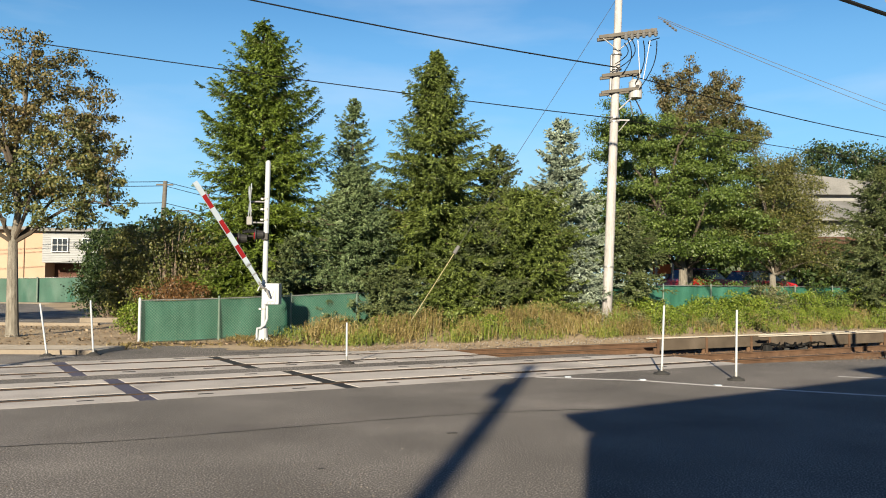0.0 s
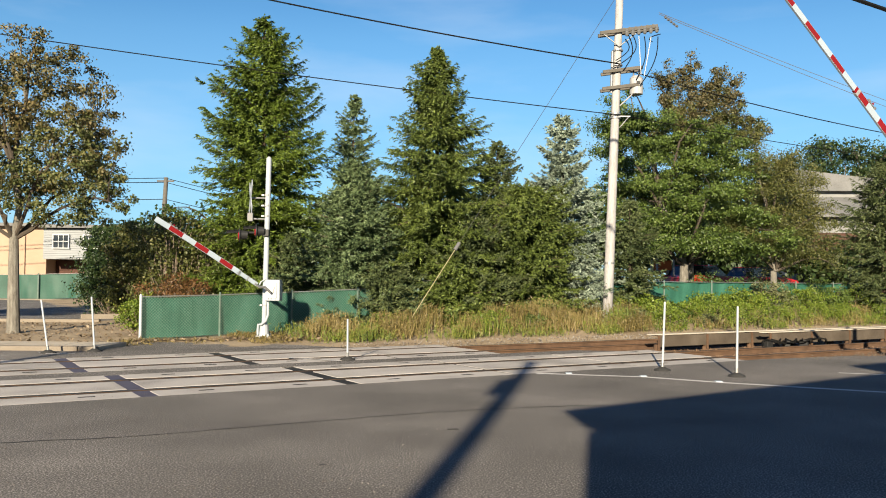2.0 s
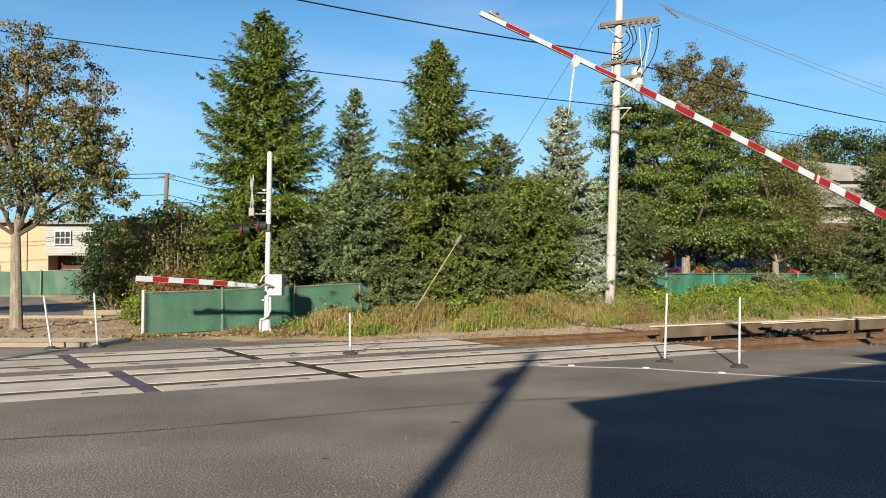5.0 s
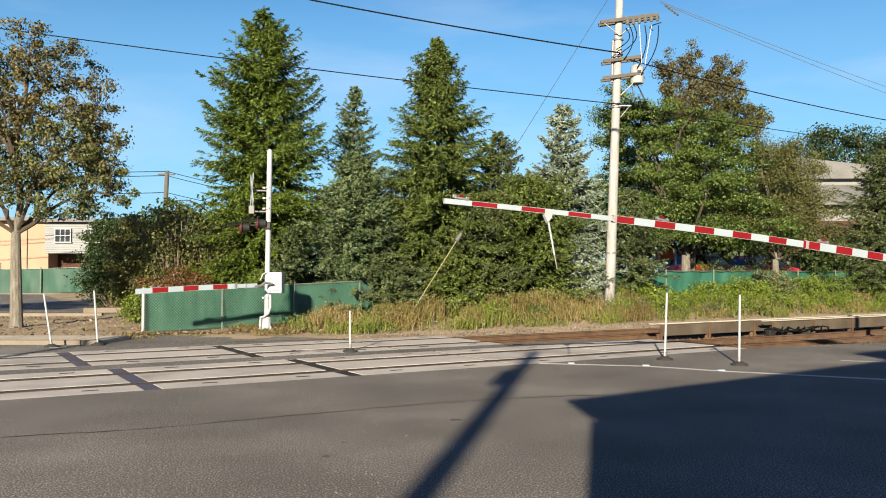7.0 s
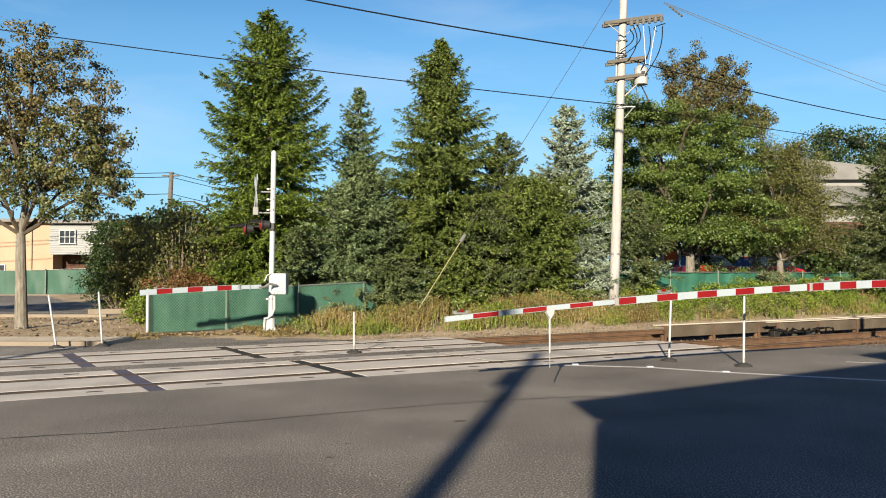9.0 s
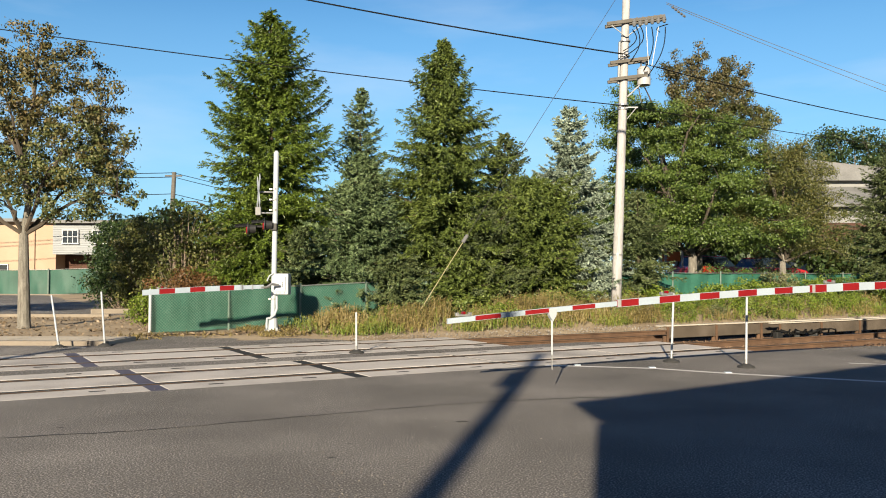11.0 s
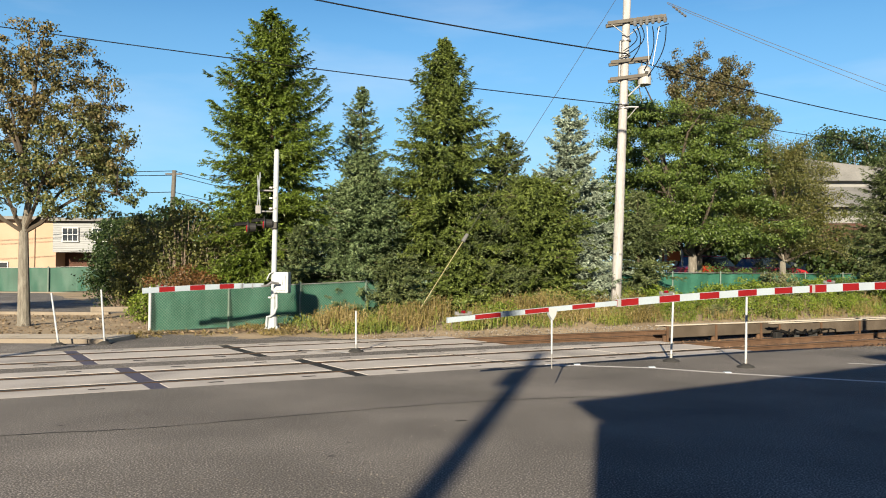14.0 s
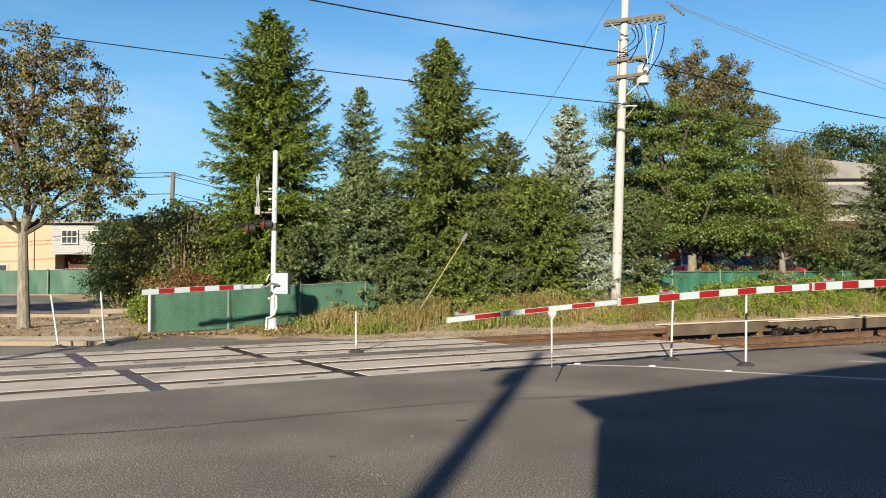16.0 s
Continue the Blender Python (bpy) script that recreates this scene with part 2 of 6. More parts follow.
# ---- building blocks ----
def part(name, bm, mat, parent=None, label="", at_=None, smooth=False):
    """Links a bmesh as one mesh object, under a thing or a part."""
    me = bpy.data.meshes.new(name)
    bm.normal_update()
    bm.to_mesh(me)
    bm.free()
    me.materials.append(mat)
    if smooth:
        me.shade_smooth()
    ob = new(name, me)
    if at_ is not None:
        ob.matrix_basis = at_
    ob.parent = parent
    if label:
        tagged(ob, label)
    return ob


def empty(name, m, label, category, group="", kind=""):
    ob = new(name)
    ob.empty_display_size = 0.1
    ob.matrix_basis = m
    return tagged(ob, label, category, group, kind)


def np_mesh(name, v, f, mat, parent=None, label="", at_=None):
    """A mesh object from arrays of corners and of faces with the same number of corners each."""
    me = bpy.data.meshes.new(name)
    v, f = np.asarray(v, dtype=np.float32), np.asarray(f, dtype=np.int32)
    k = f.shape[1]
    me.vertices.add(len(v))
    me.vertices.foreach_set("co", v.ravel())
    me.loops.add(f.size)
    me.loops.foreach_set("vertex_index", f.ravel())
    me.polygons.add(len(f))
    me.polygons.foreach_set("loop_start", np.arange(0, f.size, k, dtype=np.int32))
    me.update(calc_edges=True)
    me.materials.append(mat)
    ob = new(name, me)
    if at_ is not None:
        ob.matrix_basis = at_
    ob.parent = parent
    if label:
        tagged(ob, label)
    return ob


def box(bm, c, size, m=None, bevel=0.0):
    made = bmesh.ops.create_cube(bm, size=1.0)["verts"]
    bmesh.ops.scale(bm, vec=size, verts=made)
    if bevel:
        edges = list({e for v in made for e in v.link_edges})
        made = bmesh.ops.bevel(bm, geom=edges, offset=bevel, segments=2, affect="EDGES", profile=0.5)["verts"]
    if m is not None:
        bmesh.ops.transform(bm, matrix=m, verts=made)
    bmesh.ops.translate(bm, vec=c, verts=made)
    return made


def tube(bm, p, q, r, r2=None, seg=10):
    p, q = Vector(p), Vector(q)
    d = q - p
    made = bmesh.ops.create_cone(bm, cap_ends=True, segments=seg, radius1=r, radius2=r if r2 is None else r2, depth=d.length)["verts"]
    bmesh.ops.transform(bm, matrix=Matrix.Translation((p + q) / 2) @ d.to_track_quat("Z", "Y").to_matrix().to_4x4(), verts=made)
    return made


def tube_line(bm, pts, r, seg=6, r_end=None):
    """A bent round bar through points, one skin."""
    pts = [Vector(p) for p in pts]
    rings = []
    for i, p in enumerate(pts):
        d = (pts[min(i + 1, len(pts) - 1)] - pts[max(i - 1, 0)]).normalized()
        a = d.orthogonal().normalized()
        if rings:
            a = (last_a - d * last_a.dot(d)).normalized()
        b = d.cross(a)
        last_a = a
        rr = r if r_end is None else r + (r_end - r) * i / (len(pts) - 1)
        rings.append([bm.verts.new(p + rr * (math.cos(k * math.tau / seg) * a + math.sin(k * math.tau / seg) * b)) for k in range(seg)])
    for u, v in zip(rings, rings[1:]):
        for k in range(seg):
            bm.faces.new((u[k], u[(k + 1) % seg], v[(k + 1) % seg], v[k]))
    bm.faces.new(rings[0][::-1])
    bm.faces.new(rings[-1])


def prism(bm, outline, y0, y1, m=None):
    """An outline of (x, z) drawn out along y."""
    a = [bm.verts.new((x, y0, z)) for x, z in outline]
    b = [bm.verts.new((x, y1, z)) for x, z in outline]
    k = len(a)
    bm.faces.new(a)
    bm.faces.new(b[::-1])
    for i in range(k):
        bm.faces.new((a[i], b[i], b[(i + 1) % k], a[(i + 1) % k]))
    if m is not None:
        bmesh.ops.transform(bm, matrix=m, verts=a + b)
    bmesh.ops.recalc_face_normals(bm, faces=bm.faces)


def slab(bm, outline, z0, z1):
    """A flat outline of (x, y) with a thickness."""
    a = [bm.verts.new((x, y, z1)) for x, y in outline]
    b = [bm.verts.new((x, y, z0)) for x, y in outline]
    k = len(a)
    bm.faces.new(a)
    bm.faces.new(b[::-1])
    for i in range(k):
        bm.faces.new((a[i], b[i], b[(i + 1) % k], a[(i + 1) % k]))
    bmesh.ops.recalc_face_normals(bm, faces=bm.faces)


# ---- the plan: s runs along the tracks, n across them ----
TRACK_TURN = radians(30.72)
DS, DN = (math.cos(TRACK_TURN), math.sin(TRACK_TURN)), (-math.sin(TRACK_TURN), math.cos(TRACK_TURN))
TRACK = Matrix.Rotation(TRACK_TURN, 4, "Z")
RAIL_A, RAIL_B, RAIL_C, RAIL_D = 13.80, 15.305, 17.65, 19.155
JOINT_NEAR, JOINT_FAR, PANEL = 2.86, 2.47, 3.314


def sn(s, n):
    return (s * DS[0] + n * DN[0], s * DS[1] + n * DN[1])


def smooth(x, a, b):
    t = np.clip((x - a) / (b - a), 0, 1)
    return t * t * (3 - 2 * t)


def ground_z(x, y):
    """The lie of the land: level at the road, a low bank behind the tracks that rises to the lots beyond."""
    x, y = np.asarray(x, dtype=float), np.asarray(y, dtype=float)
    s, n = x * DS[0] + y * DS[1], x * DN[0] + y * DN[1]
    bank = 0.36 * smooth(n, 20.4, 25.0) * smooth(s, 4.0, 17.0)
    lot = 1.0 * smooth(n, 25.5, 34.0) * smooth(s, 12.0, 20.0)
    dip = -0.16 * (smooth(n, 11.0, 12.6) * (1 - smooth(n, 20.0, 20.8))) - 0.06 * (1 - smooth(n, 19.8, 20.6)) * smooth(12.0 - n, 0.0, 1.5)
    return bank + lot + dip


def gz(x, y):
    return float(ground_z(x, y))


# ---- setting ----
def build_ground():
    xs = np.concatenate([[-3000, -900, -300, -120, -70], np.arange(-48, 56.1, 0.8), [80, 130, 300, 900, 3000]])
    ys = np.concatenate([[-3000, -900, -300, -100, -45], np.arange(-20, 64.1, 0.8), [90, 140, 300, 900, 3000]])
    gx, gy = np.meshgrid(xs, ys)
    z = ground_z(gx, gy)
    rough = np.array([[0.035 * noise.noise((x * 0.9, y * 0.9, 0)) if 19.5 < (x * DN[0] + y * DN[1]) else 0.0 for x, y in zip(rx, ry)] for rx, ry in zip(gx, gy)])
    v = np.stack([gx, gy, z + rough - 0.012], -1).reshape(-1, 3)
    w = len(xs)
    i = np.arange(w * len(ys)).reshape(len(ys), w)
    f = np.stack([i[:-1, :-1], i[:-1, 1:], i[1:, 1:], i[1:, :-1]], -1).reshape(-1, 4)
    ob = np_mesh("ground", v, f, SOIL)
    ob.data.shade_smooth()
    tagged(ob, "dry brown soil with leaf litter beside the railway", "ground", kind="structure")


def build_roads():
    bm = bmesh.new()
    slab(bm, [sn(-60, -30), sn(70, -30), sn(70, 11.2), sn(22, 11.6), sn(19.5, 12.6), sn(16.6, 12.98), sn(-60, 12.98)], -0.25, 0.0)
    tagged(part("road", bm, ASPHALT), "worn grey asphalt road with fine cracks", "road", kind="structure")
    bm = bmesh.new()
    slab(bm, [sn(-60, 16.12), sn(15.2, 16.12), sn(14.2, 16.86), sn(-60, 16.86)], -0.25, -0.004)
    tagged(part("road_between_tracks", bm, ASPHALT), "asphalt strip between the two crossing tracks", "road", kind="structure")
    bm = bmesh.new()
    slab(bm, [sn(-60, 19.92), sn(9.6, 19.92), (-2.2, 21.8), (-3.6, 22.6), (-5.2, 23.0), (-7.5, 23.2), (-8.05, 20.25), (-20, 20.15), (-40, 20.1), (-60, 20.1)], -0.25, 0.002)
    tagged(part("road_apron", bm, ASPHALT), "grey asphalt apron beyond the railway tracks", "road", kind="structure")
    bm = bmesh.new()
    slab(bm, [(-70, 33.5), (-11.5, 33.5), (-12.5, 45), (-16, 62), (-80, 62)], -0.3, 0.03)
    tagged(part("road_parking_lot", bm, ASPHALT), "dark asphalt car park behind the verge", "road", kind="structure")
    # kerb and footpath
    kerb = empty("pavement", Matrix(), "weathered concrete footpath with a low kerb", "pavement", kind="structure")
    x = -30.0
    k = 0
    while x < -8.0:
        w = min(3.0 if k % 2 else 2.4, -7.95 - x)
        bm = bmesh.new()
        box(bm, (x + w / 2, 20.22, -0.02), (w - 0.02, 0.17, 0.26), bevel=0.02)
        part("kerbstone", bm, KERB, kerb)
        x, k = x + w, k + 1
    x = -30.0
    while x < -8.4:
        bm = bmesh.new()
        slab(bm, [(x, 20.32), (min(x + 1.48, -8.0), 20.32), (min(x + 1.48, -7.9), 21.9), (x, 21.9)], -0.2, 0.09)
        part("paving_slab", bm, PAVE, kerb)
        x += 1.5
    far = empty("pavement", Matrix(), "pale concrete kerb round the car park", "pavement", kind="structure")
    for x0, x1, y in ((-60, -13.0, 33.2), (-75, -19.5, 62.1)):
        bm = bmesh.new()
        box(bm, ((x0 + x1) / 2, y, 0.0), (x1 - x0, 0.22 if y < 40 else 0.9, 0.2), bevel=0.03)
        part("kerb", bm, KERB, far)
    bm = bmesh.new()
    box(bm, (-13.6, 35.2, 0.1), (1.8, 0.35, 0.25), m=Matrix.Rotation(0.3, 4, "Z"), bevel=0.04)
    part("kerb", bm, KERB, far)


def stripe(pts, width, z=0.005, name="trim_road_line", label="worn white painted road line"):
    bm = bmesh.new()
    left, right = [], []
    for i, p in enumerate(pts):
        p = Vector(p)
        d = (Vector(pts[min(i + 1, len(pts) - 1)]) - Vector(pts[max(i - 1, 0)])).normalized()
        o = Vector((-d.y, d.x)) * width / 2
        left.append(bm.verts.new((*(p + o), z)))
        right.append(bm.verts.new((*(p - o), z)))
    for i in range(len(pts) - 1):
        bm.faces.new((right[i], right[i + 1], left[i + 1], left[i]))
    return tagged(part(name, bm, PAINT_LINE), label, "road marking", kind="structure")


def build_markings():
    stripe([(1.95, 16.18), (3.9, 15.72), (5.03, 14.97), (7.2, 13.88), (9.6, 12.7)], 0.15)
    stripe([(8.0, 16.75), (8.8, 16.45), (9.7, 16.2)], 0.10)
    stripe([(-3.5, 18.95), (-2.6, 18.62), (-2.0, 18.2)], 0.09, 0.012)
    stripe([(-8.8, 19.4), (-8.2, 19.55)], 0.12, 0.008)
    for x, y in ((2.57, 16.2), (3.9, 15.82), (5.05, 15.05)):
        bm = bmesh.new()
        box(bm, (0, 0, 0.012), (0.12, 0.1, 0.022), bevel=0.006)
        ob = part("road_stud", bm, WHITE_TAPE, at_=pose(x, y, 0))
        tagged(ob, "small white raised road stud on the line", "road stud", "road studs")
    # tar-filled crack across the near lane
    bm = bmesh.new()
    rng = random.Random(4)
    pts = [(-5.6, 8.6), (-4.6, 9.03), (-3.4, 9.4), (-2.0, 10.2), (-0.6, 11.05), (0.6, 11.6), (1.6, 11.95), (2.6, 12.1)]
    prev = None
    for i in range(len(pts) - 1):
        for k in range(6):
            t = k / 6
            x = pts[i][0] + (pts[i + 1][0] - pts[i][0]) * t
            y = pts[i][1] + (pts[i + 1][1] - pts[i][1]) * t + rng.uniform(-0.03, 0.03)
            w = rng.uniform(0.01, 0.028)
            cur = (bm.verts.new((x, y - w, 0.003)), bm.verts.new((x, y + w, 0.003)))
            if prev:
                bm.faces.new((prev[0], cur[0], cur[1], prev[1]))
            prev = cur
    tagged(part("trim_road_crack", bm, ASPHALT_DARK), "thin dark tar-sealed crack in the asphalt", "road crack", kind="structure")
    bm = bmesh.new()
    box(bm, (0, 0, 0.004), (0.13, 0.05, 0.008), bevel=0.003)
    tagged(part("flattened_scrap", bm, DARKRUBBER, at_=pose(0.23, 10.06, 0, 0, 0, 15)), "small dark flattened scrap lying on the road", "scrap")


def build_stains():
    rng = random.Random(21)
    for x, y, r in ((-1.05, 8.1, 0.03), (-0.95, 8.75, 0.022), (-4.3, 9.6, 0.025), (-0.4, 12.4, 0.03)):
        bm = bmesh.new()
        k = 11
        ring = [bm.verts.new((x + 1.6 * r * rng.uniform(0.55, 1.2) * math.cos(i * math.tau / k), y + r * rng.uniform(0.55, 1.2) * math.sin(i * math.tau / k), 0.0035)) for i in range(k)]
        bm.faces.new(ring)
        tagged(part("trim_oil_stain", bm, ASPHALT_DARK), "small dark oil stain on the asphalt", "oil stain", kind="structure")


# ---- railway ----
RAIL_OUTLINE = [(-0.07, -0.17), (0.07, -0.17), (0.07, -0.158), (0.012, -0.14), (0.01, -0.045), (0.035, -0.035), (0.036, -0.006), (0.028, 0.0),
                (-0.028, 0.0), (-0.036, -0.006), (-0.035, -0.035), (-0.01, -0.045), (-0.012, -0.14), (-0.07, -0.158)]


def build_track(name, n_rails, joint, first, last, end_s, fields, label):
    tr = empty(name, TRACK, label, "railway track", "railway tracks")
    for n in n_rails:
        bm = bmesh.new()
        prism(bm, [(x + n, z) for x, z in RAIL_OUTLINE], -60, 75, Matrix(((0, 1, 0, 0), (1, 0, 0, 0), (0, 0, 1, 0), (0, 0, 0, 1))))
        rail = part("rail", bm, RUST, tr)
        bm = bmesh.new()
        box(bm, (7.5, n, 0.001), (135, 0.068, 0.005))
        part("running_surface", bm, RAILTOP, rail, "polished steel running surface")
    a, b = n_rails
    rows = ((fields[0], a - 0.15), (a + 0.19, b - 0.19), (b + 0.15, fields[1]))
    rng = random.Random(int(a * 10))
    for i in range(first, last):
        s0, s1 = joint + i * PANEL, min(joint + (i + 1) * PANEL, end_s)
        gap0 = (0.13 if i in (0, 1) else 0.035)
        gap1 = (0.13 if i + 1 in (0, 1) else 0.035)
        for j, (n0, n1) in enumerate(rows):
            bm = bmesh.new()
            box(bm, ((s0 + gap0 + s1 - gap1) / 2, (n0 + n1) / 2, -0.11 + rng.uniform(-0.003, 0.002)), (s1 - s0 - gap0 - gap1, n1 - n0, 0.22), bevel=0.012)
            slab_ = part("crossing_panel", bm, CONCRETE, tr)
            if j != 1:
                for u in (0.28, 0.75):
                    bm = bmesh.new()
                    box(bm, (s0 + (s1 - s0) * u, (n0 + n1) / 2 + 0.02, -0.0005), (0.24, 0.085, 0.009), bevel=0.004)
                    part("lifting_recess", bm, ASPHALT_DARK, slab_)
    bm = bmesh.new()
    s_from = joint + first * PANEL
    box(bm, ((s_from + end_s) / 2, (fields[0] + fields[1]) / 2, -0.103), (end_s - s_from - 0.05, fields[1] - fields[0] - 0.05, 0.19))
    part("flangeway_filler", bm, RUBBER, tr, "black rubber flangeway filler")
    # blue-grey fill between the panels at one joint of each track
    for a_, b_ in ((fields[0] + 0.02, a - 0.1), (a + 0.13, b - 0.13), (b + 0.1, fields[1] - 0.02)):
        bm = bmesh.new()
        box(bm, (joint, (a_ + b_) / 2, -0.05), (0.245, b_ - a_, 0.095))
        part("joint_patch", bm, JOINTBLUE, tr, "dull blue-grey joint patch")
    for i in range(90):
        s = end_s + 0.35 + i * 0.53
        if s > 60:
            break
        bm = bmesh.new()
        box(bm, (s, (a + b) / 2 + rng.uniform(-0.03, 0.03), -0.235), (0.22, 2.55, 0.15), bevel=0.012)
        part("sleeper", bm, TIE, tr)
        for n in n_rails:
            bm = bmesh.new()
            box(bm, (s, n, -0.158), (0.18, 0.34, 0.016), bevel=0.004)
            for q in (-0.1, 0.1):
                tube(bm, (s + 0.04, n + q, -0.15), (s + 0.04, n + q, -0.125), 0.014, seg=6)
            part("tie_plate", bm, RUST, tr)
    return tr


def build_ballast():
    # the bed under both tracks
    s = np.concatenate([np.arange(10.5, 48, 0.35), np.arange(48, 76, 2.0)])
    n = np.arange(12.1, 20.9, 0.22)
    gs, gn = np.meshgrid(s, n)
    rng = np.random.default_rng(3)
    z = -0.155 + rng.uniform(-0.02, 0.02, gs.shape) - 0.12 * smooth(gn, 19.9, 20.8) * (1 - smooth(gs, 18, 40)) - 0.1 * (1 - smooth(gn, 12.0, 13.0))
    x, y = gs * DS[0] + gn * DN[0], gs * DS[1] + gn * DN[1]
    v = np.stack([x, y, z], -1).reshape(-1, 3)
    i = np.arange(gs.size).reshape(gs.shape)
    f = np.stack([i[:-1, :-1], i[:-1, 1:], i[1:, 1:], i[1:, :-1]], -1).reshape(-1, 4)
    tagged(np_mesh("ground_ballast", v, f, BALLAST), "rust-stained crushed stone ballast under the tracks", "ballast", kind="structure")


def stones(name, places, size, mat, label):
    """Loose angular stones, joined."""
    rng = np.random.default_rng(len(places))
    base = np.array([[1, 0, 0], [-1, 0, 0], [0, 1, 0], [0, -1, 0], [0, 0, 1], [0, 0, -1]], float)
    fc = np.array([[0, 2, 4], [2, 1, 4], [1, 3, 4], [3, 0, 4], [2, 0, 5], [1, 2, 5], [3, 1, 5], [0, 3, 5]])
    k = len(places)
    sc = rng.uniform(0.5, 1.3, (k, 1, 1)) * size * rng.uniform(0.6, 1.1, (k, 6, 1))
    ang = rng.uniform(0, math.tau, k)
    v = base[None] * sc
    v[:, :, 2] *= 0.7
    c, s = np.cos(ang)[:, None], np.sin(ang)[:, None]
    v = np.stack([v[:, :, 0] * c - v[:, :, 1] * s, v[:, :, 0] * s + v[:, :, 1] * c, v[:, :, 2]], -1) + np.asarray(places)[:, None, :]
    f = (fc[None] + 6 * np.arange(k)[:, None, None]).reshape(-1, 3)
    return tagged(np_mesh(name, v.reshape(-1, 3), f, mat), label, "gravel", kind="stuff")


def build_gravel():
    rng = np.random.default_rng(8)
    pl = []
    for count, s0, s1, n0, n1, z in ((2600, 15.5, 34, 12.15, 13.5, -0.13), (2600, 12.5, 34, 14.1, 17.4, -0.14), (1800, 12.5, 34, 17.9, 18.9, -0.14)):
        for s, n in zip(rng.uniform(s0, s1, count), rng.uniform(n0, n1, count)):
            pl.append((*sn(s, n), z))
    stones("ballast_stones", pl, 0.035, BALLAST, "loose rust-brown ballast stones between the rails")
    pl = []
    for s, n in zip(rng.uniform(9, 42, 5200), 19.9 + np.abs(rng.normal(0, 0.55, 5200))):
        x, y = sn(s, n)
        pl.append((x, y, gz(x, y) + 0.0 if n > 20.4 else -0.1))
    stones("shoulder_stones", pl, 0.03, STONE, "loose pale stones on the track shoulder")
    pl = [(*sn(s, n), 0.004) for s, n in zip(rng.uniform(17.5, 26, 420), 12.55 + rng.normal(0, 0.25, 420)) if n < 13.3]
    stones("edge_stones", pl, 0.02, EDGESTONE, "loose grey stones along the asphalt edge")
    pl = [(x, y, 0.004) for x, y in zip(rng.normal(-1.7, 1.0, 260), 6.4 + np.abs(rng.normal(0, 0.9, 260)))] + [(x, y, 0.003) for x, y in zip(rng.uniform(-6, 6, 900), rng.uniform(6, 13, 900))]
    stones("road_grit", pl, 0.008, STONE, "small pale grit scattered on the asphalt")


def build_third_rail(name, n, s0, s1, label):
    tr = empty(name, TRACK, label, "third rail", "third rails")
    bm = bmesh.new()
    box(bm, ((s0 + s1) / 2, n - 0.03, 0.335), (s1 - s0, 0.15, 0.024), bevel=0.005)
    part("cover_board", bm, CREAM, tr, "weathered cream-white cover board")
    bm = bmesh.new()
    box(bm, ((s0 + s1) / 2 + 0.4, n + 0.11, 0.17), (s1 - s0 - 0.8, 0.03, 0.24))
    part("back_board", bm, GREYWOOD, tr, "dark weathered back board")
    bm = bmesh.new()
    box(bm, ((s0 + s1) / 2 + 0.15, n - 0.085, 0.15), (s1 - s0 - 0.3, 0.025, 0.3), bevel=0.004)
    part("side_board", bm, GREYWOOD, tr, "grey-brown weathered side board")
    bm = bmesh.new()
    prism(bm, [(x * 0.9 + n, z + 0.24) for x, z in RAIL_OUTLINE], s0 + 1.2, s1, Matrix(((0, 1, 0, 0), (1, 0, 0, 0), (0, 0, 1, 0), (0, 0, 0, 1))))
    box(bm, (s0 + 0.8, n, 0.14), (0.9, 0.05, 0.06), m=Matrix.Rotation(0.0, 4, "Y"))
    part("power_rail", bm, RUST, tr, "rust-brown power rail")
    s = s0 + 0.3
    while s < min(s1, s0 + 36):
        bm = bmesh.new()
        box(bm, (s, n - 0.118, 0.08), (0.07, 0.035, 0.46), bevel=0.006)
        box(bm, (s, n + 0.05, 0.305), (0.06, 0.24, 0.03), bevel=0.004)
        part("bracket", bm, RUST, tr)
        bm = bmesh.new()
        tube(bm, (s, n, -0.17), (s, n, -0.05), 0.075, 0.055, 8)
        tube(bm, (s, n, -0.05), (s, n, 0.06), 0.06, 0.06, 8)
        part("insulator", bm, RUST, tr)
        s += 1.9
    return tr


def build_track_clutter():
    """The dark feed cables and hardware heaped by the power rails."""
    rng = random.Random(7)
    hub = empty("cable_heap", Matrix(), "heap of black feed cables and brackets beside the power rail", "cables")
    for k in range(7):
        s, n = 20.2 + k * 0.33, 15.85 + rng.uniform(-0.1, 0.2)
        bm = bmesh.new()
        pts = []
        for j in range(7):
            pts.append((*sn(s + j * 0.16, n + 0.12 * math.sin(j * 1.3 + k)), 0.0 + 0.15 * abs(math.sin(j * 0.8 + k * 0.9))))
        tube_line(bm, pts, 0.022, 6)
        part("cable", bm, CABLE, hub)
    for k in range(3):
        bm = bmesh.new()
        box(bm, (*sn(20.6 + k * 0.8, 15.95), 0.0), (0.24, 0.16, 0.2), m=Matrix.Rotation(0.5 + k, 4, "Z"), bevel=0.02)
        part("terminal_box", bm, BLACK, hub)


build_ground()
build_roads()
build_markings()
build_stains()
build_track("railway_track", (RAIL_A, RAIL_B), JOINT_NEAR, -10, 4, 16.05, (12.98, 16.10), "railway track set in pale concrete crossing panels, then ballast")
build_track("railway_track", (RAIL_C, RAIL_D), JOINT_FAR, -10, 3, 11.95, (16.88, 19.90), "far railway track set in concrete crossing panels, then ballast")
build_ballast()
build_gravel()
build_third_rail("third_rail", 16.78, 16.7, 70, "electrified third rail under a white cover board")
build_third_rail("third_rail", 16.22, 20.6, 70, "second third rail under a greyed cover board")
build_track_clutter()


